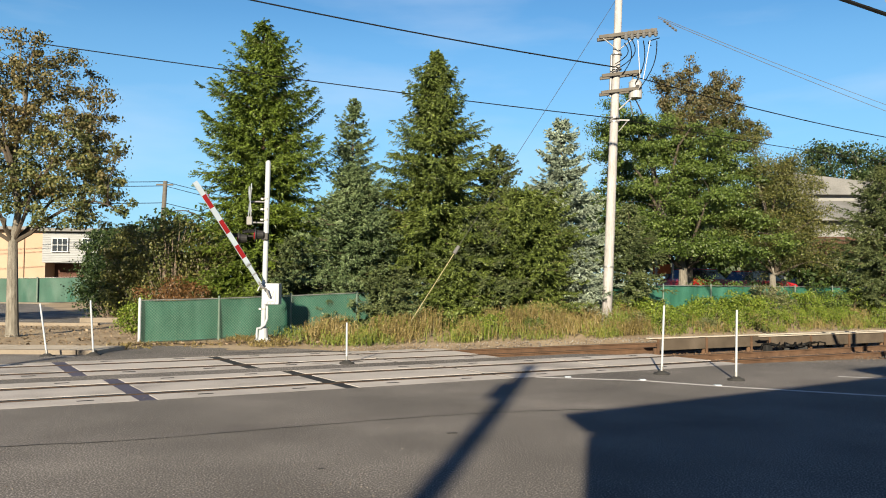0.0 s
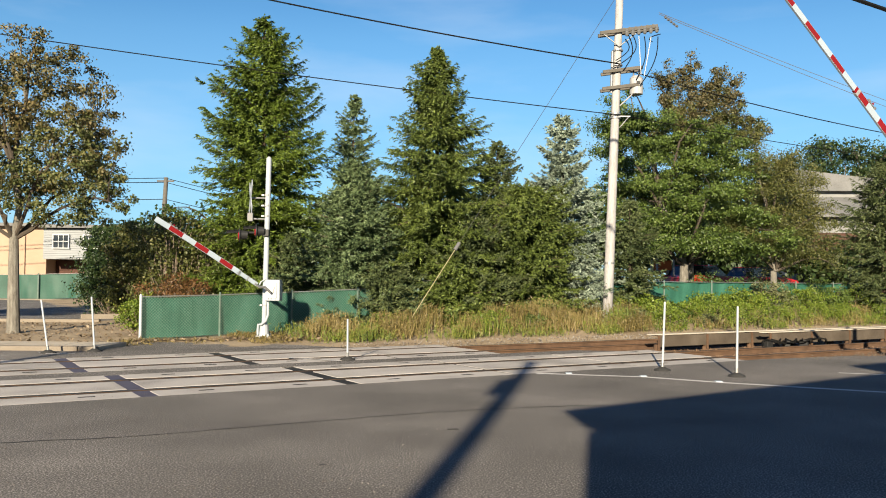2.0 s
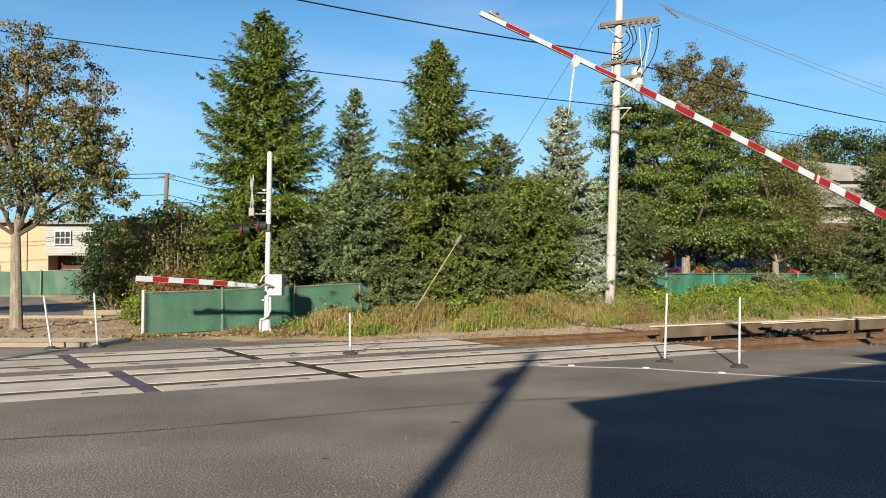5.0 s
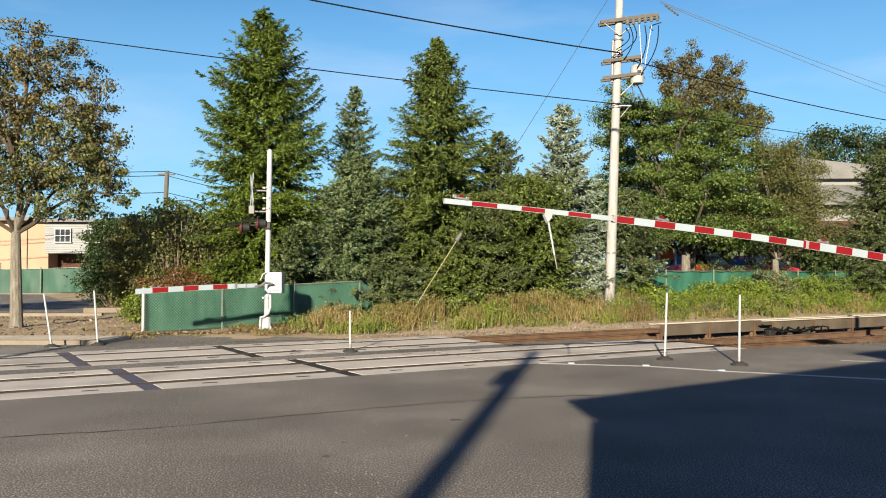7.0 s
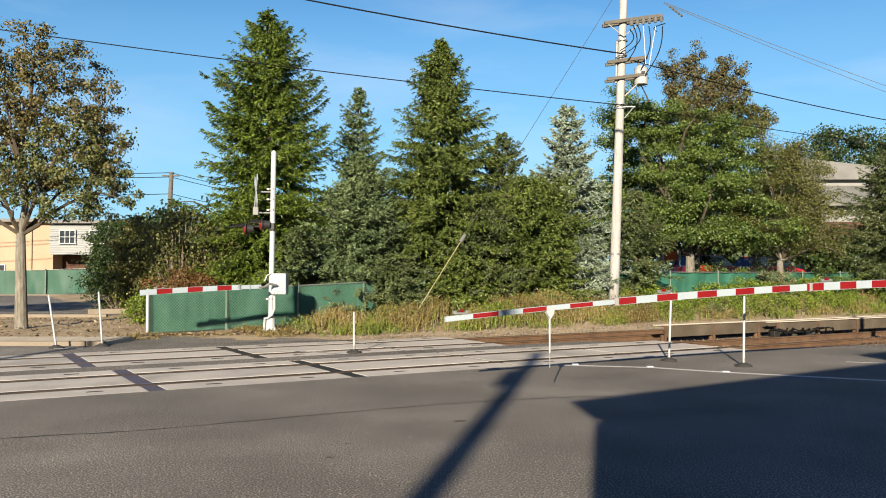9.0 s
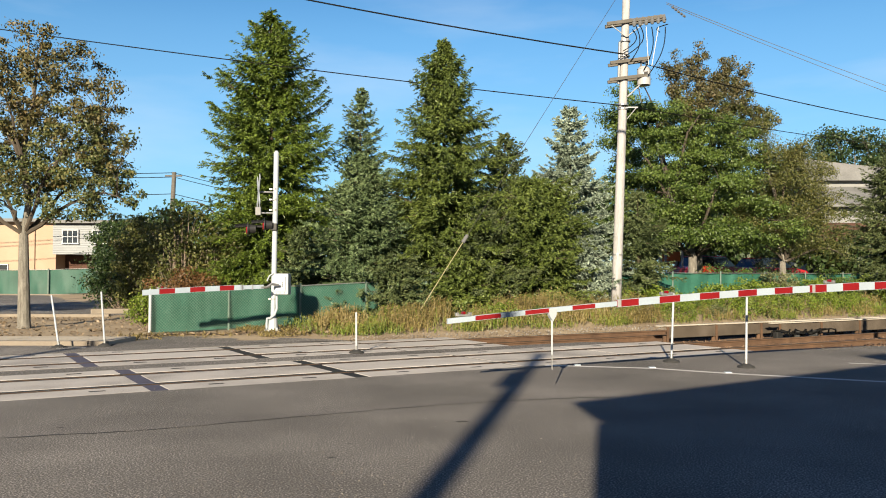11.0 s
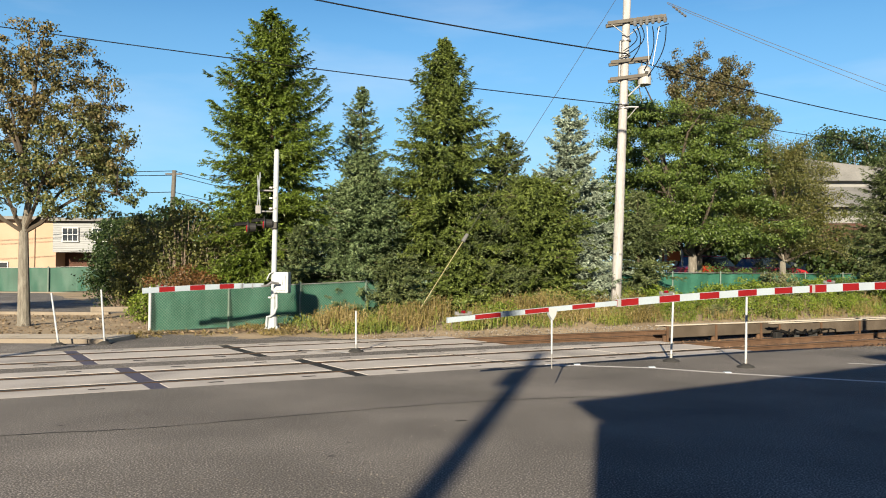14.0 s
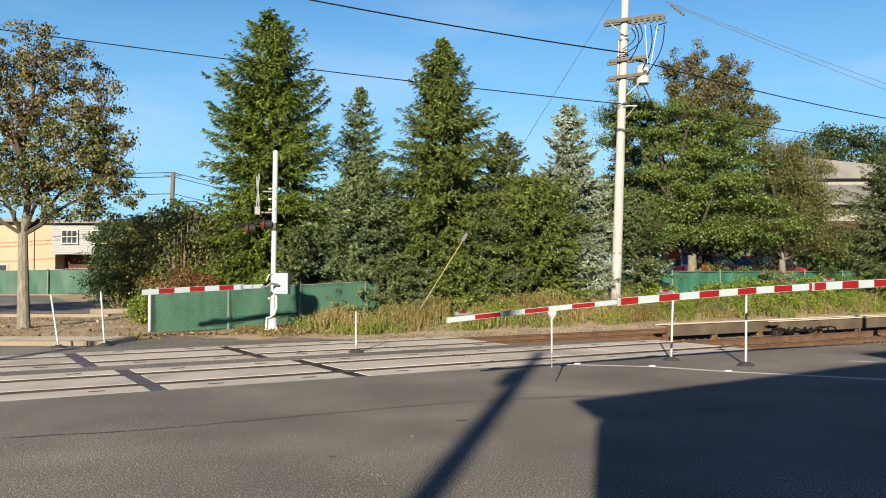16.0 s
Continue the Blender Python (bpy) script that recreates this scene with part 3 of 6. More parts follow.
# ---- posts ----
def build_posts():
    spots = [(-8.83, 19.58, 1.22, -9, 0.0, "leaning white delineator post on a black base by the kerb"),
             (-7.96, 20.05, 1.28, -4.5, 0.09, "leaning white delineator post on a black base by the kerb"),
             (-1.88, 18.57, 0.88, -0.5, 0.0, "short white delineator post between the tracks"),
             (4.55, 16.91, 1.36, 2.2, 0.0, "slim white delineator post beside the crossing panels"),
             (5.69, 15.94, 1.31, 1.0, 0.0, "slim white delineator post beside the white line")]
    for x, y, h, lean, z, label in spots:
        th = empty("delineator_post", pose(x, y, z if z < 0.05 else 0.0), label, "post", "delineator posts")
        bm = bmesh.new()
        tube(bm, (0, 0, 0), (0, 0, 0.035), 0.17, 0.15, 18)
        tube(bm, (0, 0, 0.035), (0, 0, 0.075), 0.12, 0.06, 14)
        part("base", bm, DARKRUBBER, th)
        bm = bmesh.new()
        tube(bm, (0, 0, 0.06), (0, 0, 0.16), 0.032, 0.03, 10)
        part("collar", bm, GALV, th, "grey spring collar", at_=pose(0, 0, 0, 0, lean, 0))
        bm = bmesh.new()
        tube(bm, (0, 0, 0.13), (0, 0, h), 0.023, 0.021, 12)
        tube(bm, (0, 0, h), (0, 0, h + 0.012), 0.021, 0.01, 12)
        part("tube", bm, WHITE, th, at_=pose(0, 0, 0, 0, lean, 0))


build_posts()


# ---- crossing gates ----
def arm_lamp(parent, x, z, lit_side=1):
    bm = bmesh.new()
    box(bm, (x, 0, z + 0.02), (0.2, 0.06, 0.03), bevel=0.006)
    box(bm, (x - 0.1, 0, z + 0.035), (0.05, 0.05, 0.05), bevel=0.006)
    box(bm, (x + 0.1, 0, z + 0.035), (0.05, 0.05, 0.05), bevel=0.006)
    la = part("gate_lamp", bm, GALV, parent, "small clear and red gate lamp")
    bm = bmesh.new()
    tube(bm, (x, -0.03, z + 0.055), (x, 0.03, z + 0.055), 0.022, seg=12)
    part("lens", bm, LENS, la)


def striped_arm(parent, start, length, pieces, sag, stripe_len, first_red, tip_white, depth=0.04):
    """A tapered arm along -x from its pivot: beam in lengths of falling height, red and white sheeting all round."""
    def zs(r):
        return -sag * r * r
    arm = new("arm")
    arm.parent = parent
    # beam lengths
    for r0, r1, h in pieces:
        bm = bmesh.new()
        steps = max(2, int((r1 - r0) / 0.5))
        rs = [r0 + (r1 - r0) * i / steps for i in range(steps + 1)]
        ring = [[bm.verts.new((-r, sy * depth / 2, zs(r) + sz * h / 2)) for sy, sz in ((-1, -1), (1, -1), (1, 1), (-1, 1))] for r in rs]
        for a, b in zip(ring, ring[1:]):
            for k in range(4):
                bm.faces.new((a[k], a[(k + 1) % 4], b[(k + 1) % 4], b[k]))
        bm.faces.new(ring[0])
        bm.faces.new(ring[-1][::-1])
        bmesh.ops.recalc_face_normals(bm, faces=bm.faces)
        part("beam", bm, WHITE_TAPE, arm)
    r = length - tip_white
    while r - stripe_len > first_red:
        h = next(hh for r0, r1, hh in reversed(pieces) if r - stripe_len / 2 >= r0)
        bm = bmesh.new()
        a, b = r - stripe_len, r
        ring = [[bm.verts.new((-q, sy * (depth / 2 + 0.003), zs(q) + sz * (h / 2 - 0.006))) for sy, sz in ((-1, -1), (1, -1), (1, 1), (-1, 1))] for q in (a, b)]
        for k in range(4):
            bm.faces.new((ring[0][k], ring[0][(k + 1) % 4], ring[1][(k + 1) % 4], ring[1][k]))
        bm.faces.new(ring[0])
        bm.faces.new(ring[1][::-1])
        bmesh.ops.recalc_face_normals(bm, faces=bm.faces)
        part("red_stripe", bm, RED_TAPE, arm, "red reflective stripe")
        r -= 2 * stripe_len
    return arm, zs


def build_near_gate():
    gate = empty("crossing_gate", pose(11.45, 17.09, 0.0, 0, 0, 24.7), "railway crossing gate with a long red and white striped arm", "crossing gate", "crossing gates")
    bm = bmesh.new()
    tube(bm, (0.25, 0.42, -0.02), (0.25, 0.42, 4.6), 0.085, seg=16)
    part("mast", bm, ALU, gate)
    bm = bmesh.new()
    box(bm, (0.25, 0.42, 0.05), (0.5, 0.5, 0.14), bevel=0.02)
    part("foundation", bm, KERB, gate)
    bm = bmesh.new()
    box(bm, (0.1, 0.25, 1.5), (0.6, 0.36, 0.62), bevel=0.03)
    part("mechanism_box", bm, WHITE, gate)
    arm, zs = striped_arm(gate, 0.3, 12.53, ((0.15, 5.55, 0.14), (5.55, 9.66, 0.114), (9.66, 12.53, 0.074)), 0.0033, 0.4064, 0.6, 0.43)
    for r, h in ((12.28, 0.037), (8.7, 0.057), (5.1, 0.07), (1.6, 0.07)):
        arm_lamp(arm, -r, zs(r) + h)
    for r, h in ((9.62, 0.118), (5.5, 0.148)):
        bm = bmesh.new()
        box(bm, (-r, 0, zs(r)), (0.07, 0.052, h), bevel=0.004)
        part("sleeve", bm, ALU, arm)
    # hinged rest that hangs from the arm near its tip
    r = 10.82
    bm = bmesh.new()
    prism(bm, [(-r - 0.07, zs(r) + 0.02), (-r + 0.07, zs(r) + 0.02), (-r + 0.06, zs(r) - 0.08), (-r, zs(r) - 0.17), (-r - 0.06, zs(r) - 0.08)], -0.03, 0.03)
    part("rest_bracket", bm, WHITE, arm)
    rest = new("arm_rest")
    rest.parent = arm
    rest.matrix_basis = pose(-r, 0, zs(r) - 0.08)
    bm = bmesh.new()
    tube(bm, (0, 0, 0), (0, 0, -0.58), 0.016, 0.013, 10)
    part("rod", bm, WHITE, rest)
    bm = bmesh.new()
    tube(bm, (0, 0, -0.57), (0, 0, -0.80), 0.009, 0.009, 8)
    part("foot", bm, GALV, rest, "thin grey lower rod")
    return arm, rest, (-r, 0, zs(r) - 0.08)


def build_far_gate():
    gx, gy = -4.85, 24.3
    g = gz(gx, gy)
    gate = empty("crossing_gate", pose(gx, gy, g), "white railway crossing gate with mast, signals and a short striped arm", "crossing gate", "crossing gates")
    top = 5.2 - g
    bm = bmesh.new()
    tube(bm, (0, 0, 0.02), (0.06, 0, top), 0.075, 0.075, 18)
    tube(bm, (0.06, 0, top), (0.06, 0, top + 0.05), 0.075, 0.03, 18)
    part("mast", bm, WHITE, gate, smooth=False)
    bm = bmesh.new()
    tube(bm, (0, 0, 0.0), (0, 0, 0.38), 0.15, 0.12, 14)
    box(bm, (0, 0, 0.03), (0.42, 0.42, 0.06), bevel=0.01)
    for a in range(4):
        tube(bm, (0.15 * (-1) ** a, 0.15 * (-1) ** (a // 2), 0.05), (0.15 * (-1) ** a, 0.15 * (-1) ** (a // 2), 0.12), 0.022, seg=6)
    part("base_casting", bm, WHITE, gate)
    for z in (0.9, 3.0, 3.45, 3.75, 4.05):
        bm = bmesh.new()
        tube(bm, (0.02, 0, z), (0.02, 0, z + 0.05), 0.09, seg=16)
        box(bm, (-0.09, 0, z + 0.025), (0.09, 0.06, 0.05), bevel=0.006)
        part("band_clamp", bm, GALV, gate)
    # mechanism
    bm = bmesh.new()
    box(bm, (0.27, -0.05, 1.42 - g), (0.42, 0.46, 0.6), bevel=0.03)
    mech = part("mechanism_box", bm, WHITE, gate)
    bm = bmesh.new()
    box(bm, (0.27, -0.295, 1.42 - g), (0.26, 0.03, 0.44), bevel=0.012)
    door = part("access_door", bm, WHITE, mech)
    bm = bmesh.new()
    tube(bm, (0.31, -0.30, 1.5 - g), (0.31, -0.335, 1.5 - g), 0.035, seg=12)
    box(bm, (0.31, -0.34, 1.40 - g), (0.02, 0.02, 0.1), bevel=0.004)
    part("latch", bm, GALV, door)
    for x in (0.15, 0.24, 0.36):
        bm = bmesh.new()
        tube(bm, (x, -0.28, 1.15 - g), (x, -0.28, 1.2 - g), 0.02, seg=8)
        part("bolt_lug", bm, WHITE, mech)
    bm = bmesh.new()
    tube_line(bm, [(0.12, -0.1, 1.15 - g), (0.13, -0.14, 0.9 - g), (0.14, -0.16, 0.72 - g), (0.08, -0.18, 0.55 - g), (-0.05, -0.16, 0.45 - g), (-0.14, -0.12, 0.38), (-0.16, -0.1, 0.2), (-0.15, -0.1, 0.02)], 0.035, 8)
    part("conduit", bm, WHITE, gate)
    bm = bmesh.new()
    tube_line(bm, [(0.10, 0, 1.6 - g), (0.02, -0.12, 1.72 - g), (-0.09, -0.1, 1.66 - g), (-0.16, -0.1, 1.5 - g)], 0.02, 8)
    part("conduit", bm, WHITE, gate)
    # signals on their crossarm
    zc = 3.05 - g
    bm = bmesh.new()
    tube(bm, (0.0, -0.1, zc), (-0.75, -0.38, zc), 0.035, seg=10)
    box(bm, (0.02, -0.05, zc), (0.2, 0.2, 0.2), bevel=0.02)
    sig = part("signal_crossarm", bm, BLACK, gate, "black signal crossarm")
    for x, y in ((-0.25, -0.2), (-0.68, -0.36)):
        m = pose(x, y, zc - 0.02 + (0.07 if x > -0.5 else -0.05), 0, 0, -76)
        hd = bmesh.new()
        tube(hd, (0, 0, 0), (0, 0.03, 0), 0.2, seg=24)
        tube(hd, (0, 0.02, 0), (0, 0.24, 0), 0.14, 0.11, 16)
        part("signal_head", hd, BLACK, sig, "black signal head with a hood", at_=m)
        hd = bmesh.new()
        seg = 12
        a, b = [], []
        for i in range(seg + 1):
            t = radians(22 + 136 * i / seg)
            a.append(hd.verts.new((0.155 * math.cos(t), -0.003, 0.155 * math.sin(t))))
            b.append(hd.verts.new((0.155 * math.cos(t), -0.34, 0.155 * math.sin(t) - 0.03)))
        for i in range(seg):
            hd.faces.new((a[i], a[i + 1], b[i + 1], b[i]))
        bmesh.ops.solidify(hd, geom=list(hd.faces), thickness=0.008)
        part("hood", hd, BLACK, sig, at_=m)
        hd = bmesh.new()
        tube(hd, (0, -0.03, 0), (0, -0.002, 0), 0.13, 0.15, 16)
        part("lens", hd, LENS, sig, "dull red signal lens", at_=m)
    # crossbuck, seen from its edge, with a small sign box under it
    for lean in (-42, 42):
        bm = bmesh.new()
        box(bm, (0, 0, 0), (1.2, 0.02, 0.22), bevel=0.006)
        part("crossbuck_blade", bm, WHITE, gate, "grey back of a crossbuck blade", at_=pose(-0.42, -0.12, 4.05 - g, 0, 0, -73) @ pose(0, 0, 0, 0, lean, 0))
    bm = bmesh.new()
    tube(bm, (0.03, 0, 4.05 - g), (-0.42, -0.1, 4.05 - g), 0.025, seg=8)
    part("crossbuck_bracket", bm, GALV, gate)
    bm = bmesh.new()
    tube(bm, (0.03, 0, 3.45 - g), (-0.42, -0.1, 3.45 - g), 0.025, seg=8)
    part("bell_bracket", bm, GALV, gate)
    bm = bmesh.new()
    box(bm, (-0.42, -0.12, 3.5 - g), (0.16, 0.1, 0.24), bevel=0.015)
    part("bell", bm, GREYBOX, gate, "grey bell housing")
    # arm
    px, py, pz = -4.65, 23.85, 1.36
    arm, zs = striped_arm(gate, 0.3, 3.74, ((0.42, 1.1, 0.11), (1.0, 3.74, 0.14)), 0.006, 0.4064, 1.2, 0.42)
    bm = bmesh.new()
    tube_line(bm, [(0.05, 0, 0.03), (-0.18, 0, 0.07), (-0.32, 0, -0.02), (-0.5, 0, -0.02)], 0.035, 8)
    part("arm_bracket", bm, GALV, arm)
    for q in (0.75, 1.05):
        bm = bmesh.new()
        box(bm, (-q, 0, -0.01), (0.03, 0.06, 0.145), bevel=0.004)
        part("sleeve", bm, GALV, arm)
    arm_lamp(arm, -3.25, zs(3.25) + 0.055)
    bm = bmesh.new()
    tube(bm, (0.2, 0.45, 1.36 - g), (0.2, 0.0, 1.36 - g), 0.05, seg=12)
    part("pivot_shaft", bm, WHITE, gate)
    return arm, (px - gx, py - gy, pz - g)


NEAR_ARM, NEAR_REST, REST_AT = build_near_gate()
FAR_ARM, FAR_AT = build_far_gate()


# ---- utility poles and wires ----
def sagged(p, q, sag, k=24):
    p, q = Vector(p), Vector(q)
    return [p.lerp(q, i / k) - Vector((0, 0, sag * 4 * (i / k) * (1 - i / k))) for i in range(k + 1)]


def wire(name, p, q, sag, r, mat, label):
    bm = bmesh.new()
    tube_line(bm, sagged(p, q, sag), r, 5)
    return tagged(part(name, bm, mat), label, "overhead wire", "overhead wires")


UX, UY = 6.32, 31.0


def build_utility_pole():
    g = gz(UX, UY)
    th = empty("utility_pole", pose(UX, UY, g - 0.05), "pale weathered wooden utility pole with crossarms and a transformer", "utility pole", "utility poles")
    lean = 0.036
    top = 12.6
    bm = bmesh.new()
    tube_line(bm, [(lean * z, 0, z) for z in (0, 2, 4, 6, 8, 10, top)], 0.19, 14, 0.135)
    part("shaft", bm, POLEWOOD, th, smooth=True)

    def at_z(z):
        return lean * (z - g)
    # top arms, doubled, with insulators
    zc = 11.0 - g
    for y in (-0.19, 0.19):
        bm = bmesh.new()
        box(bm, (at_z(zc) + 0.36, y, zc + 0.08), (2.15, 0.10, 0.13), m=Matrix.Rotation(-0.135, 4, "Y"), bevel=0.012)
        part("crossarm", bm, ARMWOOD, th)
    for k in range(6):
        for y in (-0.26, 0.26):
            x = at_z(zc) + 0.27 + 0.22 * k
            zi = zc - 0.02 + 0.03 * k + (0.0 if y < 0 else 0.2)
            bm = bmesh.new()
            tube(bm, (x, y, zi - 0.16), (x, y, zi - 0.05), 0.05, 0.085, 10)
            tube(bm, (x, y, zi - 0.05), (x, y, zi + 0.02), 0.085, 0.06, 10)
            tube(bm, (x, y, zi + 0.02), (x, y, zi + 0.10), 0.07, 0.03, 10)
            part("insulator", bm, PORCELAIN, th)
    for sx in (-0.62, 0.62):
        bm = bmesh.new()
        tube(bm, (at_z(zc) + sx, -0.2, zc - 0.06), (at_z(zc), -0.2, zc - 0.55), 0.02, seg=6)
        part("brace", bm, STEELWIRE, th)
    # lower arms with the transformer hung between them
    for z, x0, x1 in ((9.56 - g, -0.55, 0.92), (8.93 - g, -0.55, 0.82)):
        for y in (-0.2, 0.2):
            bm = bmesh.new()
            box(bm, (at_z(z) + (x0 + x1) / 2, y, z + 0.03), (x1 - x0, 0.09, 0.12), m=Matrix.Rotation(-0.13, 4, "Y"), bevel=0.012)
            part("crossarm", bm, ARMWOOD, th)
    bm = bmesh.new()
    tube(bm, (at_z(8.7) + 0.1, -0.2, 8.25 - g), (at_z(8.7) + 0.55, -0.2, 8.68 - g), 0.025, seg=6)
    part("brace", bm, POLEWOOD, th)
    bm = bmesh.new()
    cx = at_z(9) + 0.74
    tube(bm, (cx, 0.0, 8.72 - g), (cx, 0.0, 9.3 - g), 0.24, seg=20)
    tube(bm, (cx, 0.0, 9.3 - g), (cx, 0.0, 9.4 - g), 0.25, 0.16, 20)
    tr = part("transformer", bm, TANK, th, "pale grey transformer can")
    for dx in (-0.1, 0.1):
        bm = bmesh.new()
        tube(bm, (cx + dx, 0.0, 9.38 - g), (cx + dx, 0.0, 9.62 - g), 0.035, 0.03, 8)
        part("bushing", bm, PORCELAIN, tr)
    bm = bmesh.new()
    box(bm, (cx + 0.02, -0.247, 9.12 - g), (0.14, 0.02, 0.1), bevel=0.004)
    part("plate", bm, BLACK, tr)
    # conduit on the shaft, straps and spikes
    bm = bmesh.new()
    tube(bm, (at_z(8.8) - 0.2, -0.06, 8.75 - g), (at_z(10.2) - 0.2, -0.06, 10.3 - g), 0.045, seg=10)
    part("conduit", bm, GALV, th)
    for z in (2.2, 7.55, 7.7, 10.05, 9.5):
        bm = bmesh.new()
        tube(bm, (at_z(z + g), 0, z), (at_z(z + g), 0, z + 0.05), 0.2, seg=14)
        part("strap", bm, GALV, th)
    bm = bmesh.new()
    box(bm, (at_z(7.6) + 0.3, -0.1, 7.62), (0.5, 0.06, 0.05), bevel=0.008)
    tube(bm, (at_z(7.6) + 0.15, -0.1, 7.2), (at_z(7.6) + 0.5, -0.1, 7.62), 0.018, seg=6)
    part("wire_bracket", bm, GALV, th)
    # looping jumpers
    rng = random.Random(2)
    jumps = [((0.32, 10.85), (0.1, 9.5), 0.25), ((0.5, 10.8), (-0.1, 9.7), 0.35), ((0.7, 10.8), (0.78, 9.4), 0.0), ((0.9, 10.8), (0.6, 9.2), 0.18),
             ((1.15, 10.8), (0.9, 9.35), 0.0), ((1.4, 10.8), (0.75, 9.0), 0.2), ((1.5, 10.9), (1.2, 10.6), -0.25), ((0.2, 10.7), (-0.15, 9.9), 0.3)]
    for i, ((x0, z0), (x1, z1), bulge) in enumerate(jumps):
        bm = bmesh.new()
        pts = []
        for k in range(9):
            t = k / 8
            pts.append((at_z(zc) + x0 + (x1 - x0) * t + bulge * math.sin(math.pi * t), -0.3, z0 + (z1 - z0) * t - g))
        tube_line(bm, pts, 0.018, 6)
        part("jumper", bm, STEELWIRE if i in (2, 4) else CABLE, th)
    return th


build_utility_pole()


def pole_x(z):
    return UX + 0.036 * z


WIRES = [
    ((pole_x(9.6), UY - 0.35, 9.72), (-15.9, 23.7, 12.05), 0.28, 0.026, CABLE, "thick black overhead cable sagging from the utility pole"),
    ((pole_x(9.4) + 0.2, UY - 0.2, 9.55), (30.5, 45.0, 8.95), 0.36, 0.022, CABLE, "twisted black overhead cable over the railway"),
    ((pole_x(7.9), UY - 0.22, 7.87), (-17.7, 27.0, 10.0), 0.12, 0.018, CABLE, "black overhead cable crossing in front of the trees"),
    ((pole_x(7.9), UY - 0.22, 7.87), (30.5, 45.0, 7.85), 0.18, 0.015, CABLE, "black overhead cable running on over the railway"),
    ((7.9, 29.8, 11.35), (28.4, 42.0, 9.0), 0.14, 0.011, STEELWIRE, "thin bare overhead wire high over the railway"),
    ((7.9, 29.8, 11.30), (28.4, 42.0, 8.55), 0.14, 0.011, STEELWIRE, "thin bare overhead wire high over the railway"),
    ((4.0, 20.0, 10.65), (20.2, 22.02, 6.35), 0.1, 0.055, CABLE, "thick black cable bundle over the road"),
]
for row in WIRES:
    wire("overhead_wire", *row)
bm = bmesh.new()
tube_line(bm, [(20.2, 22.05, -0.05), (20.2, 22.05, 3.0), (20.2, 22.05, 6.6)], 0.15, 12, 0.12)
tagged(part("service_pole", bm, POLEWOOD), "short wooden service pole holding a thick cable", "utility pole")
for k in range(5):
    bm = bmesh.new()
    q = Vector((8.15 + 0.12 * k, 29.95 + 0.07 * k, 11.24 - 0.055 * k))
    tube(bm, q, q + Vector((0.07, 0.04, -0.03)), 0.05, 0.035, 8)
    tagged(part("strain_insulator", bm, PORCELAIN), "small pale insulator disc strung on the wires", "insulator", "strain insulators")


# ---- plants ----
def rhombs(pos, d, side, length, width):
    """Leaves: four-cornered blades from pos along d, slightly cupped. Returns corners and faces."""
    k = len(pos)
    length, width = np.broadcast_to(length, (k,))[:, None], np.broadcast_to(width, (k,))[:, None]
    d = d / (np.linalg.norm(d, axis=1, keepdims=True) + 1e-9)
    side = side - d * np.sum(side * d, 1, keepdims=True)
    side = side / (np.linalg.norm(side, axis=1, keepdims=True) + 1e-9)
    up = np.cross(d, side)
    mid = pos + d * length * 0.45 + up * width * 0.18
    v = np.stack([pos, mid + side * width / 2, pos + d * length, mid - side * width / 2], 1).reshape(-1, 3)
    return v, np.arange(4 * k).reshape(k, 4)


def needles(pos, d, side, length, width):
    """Three-cornered sprigs from pos along d. Returns corners and faces."""
    k = len(pos)
    length, width = length[:, None], width[:, None]
    d = d / (np.linalg.norm(d, axis=1, keepdims=True) + 1e-9)
    side = side - d * np.sum(side * d, 1, keepdims=True)
    side = side / (np.linalg.norm(side, axis=1, keepdims=True) + 1e-9)
    v = np.stack([pos + side * width / 2, pos + d * length, pos - side * width / 2], 1).reshape(-1, 3)
    return v, np.arange(3 * k).reshape(k, 3)


def limb(bm, pts, r0, r1, seg=7):
    tube_line(bm, pts, r0, seg, r1)


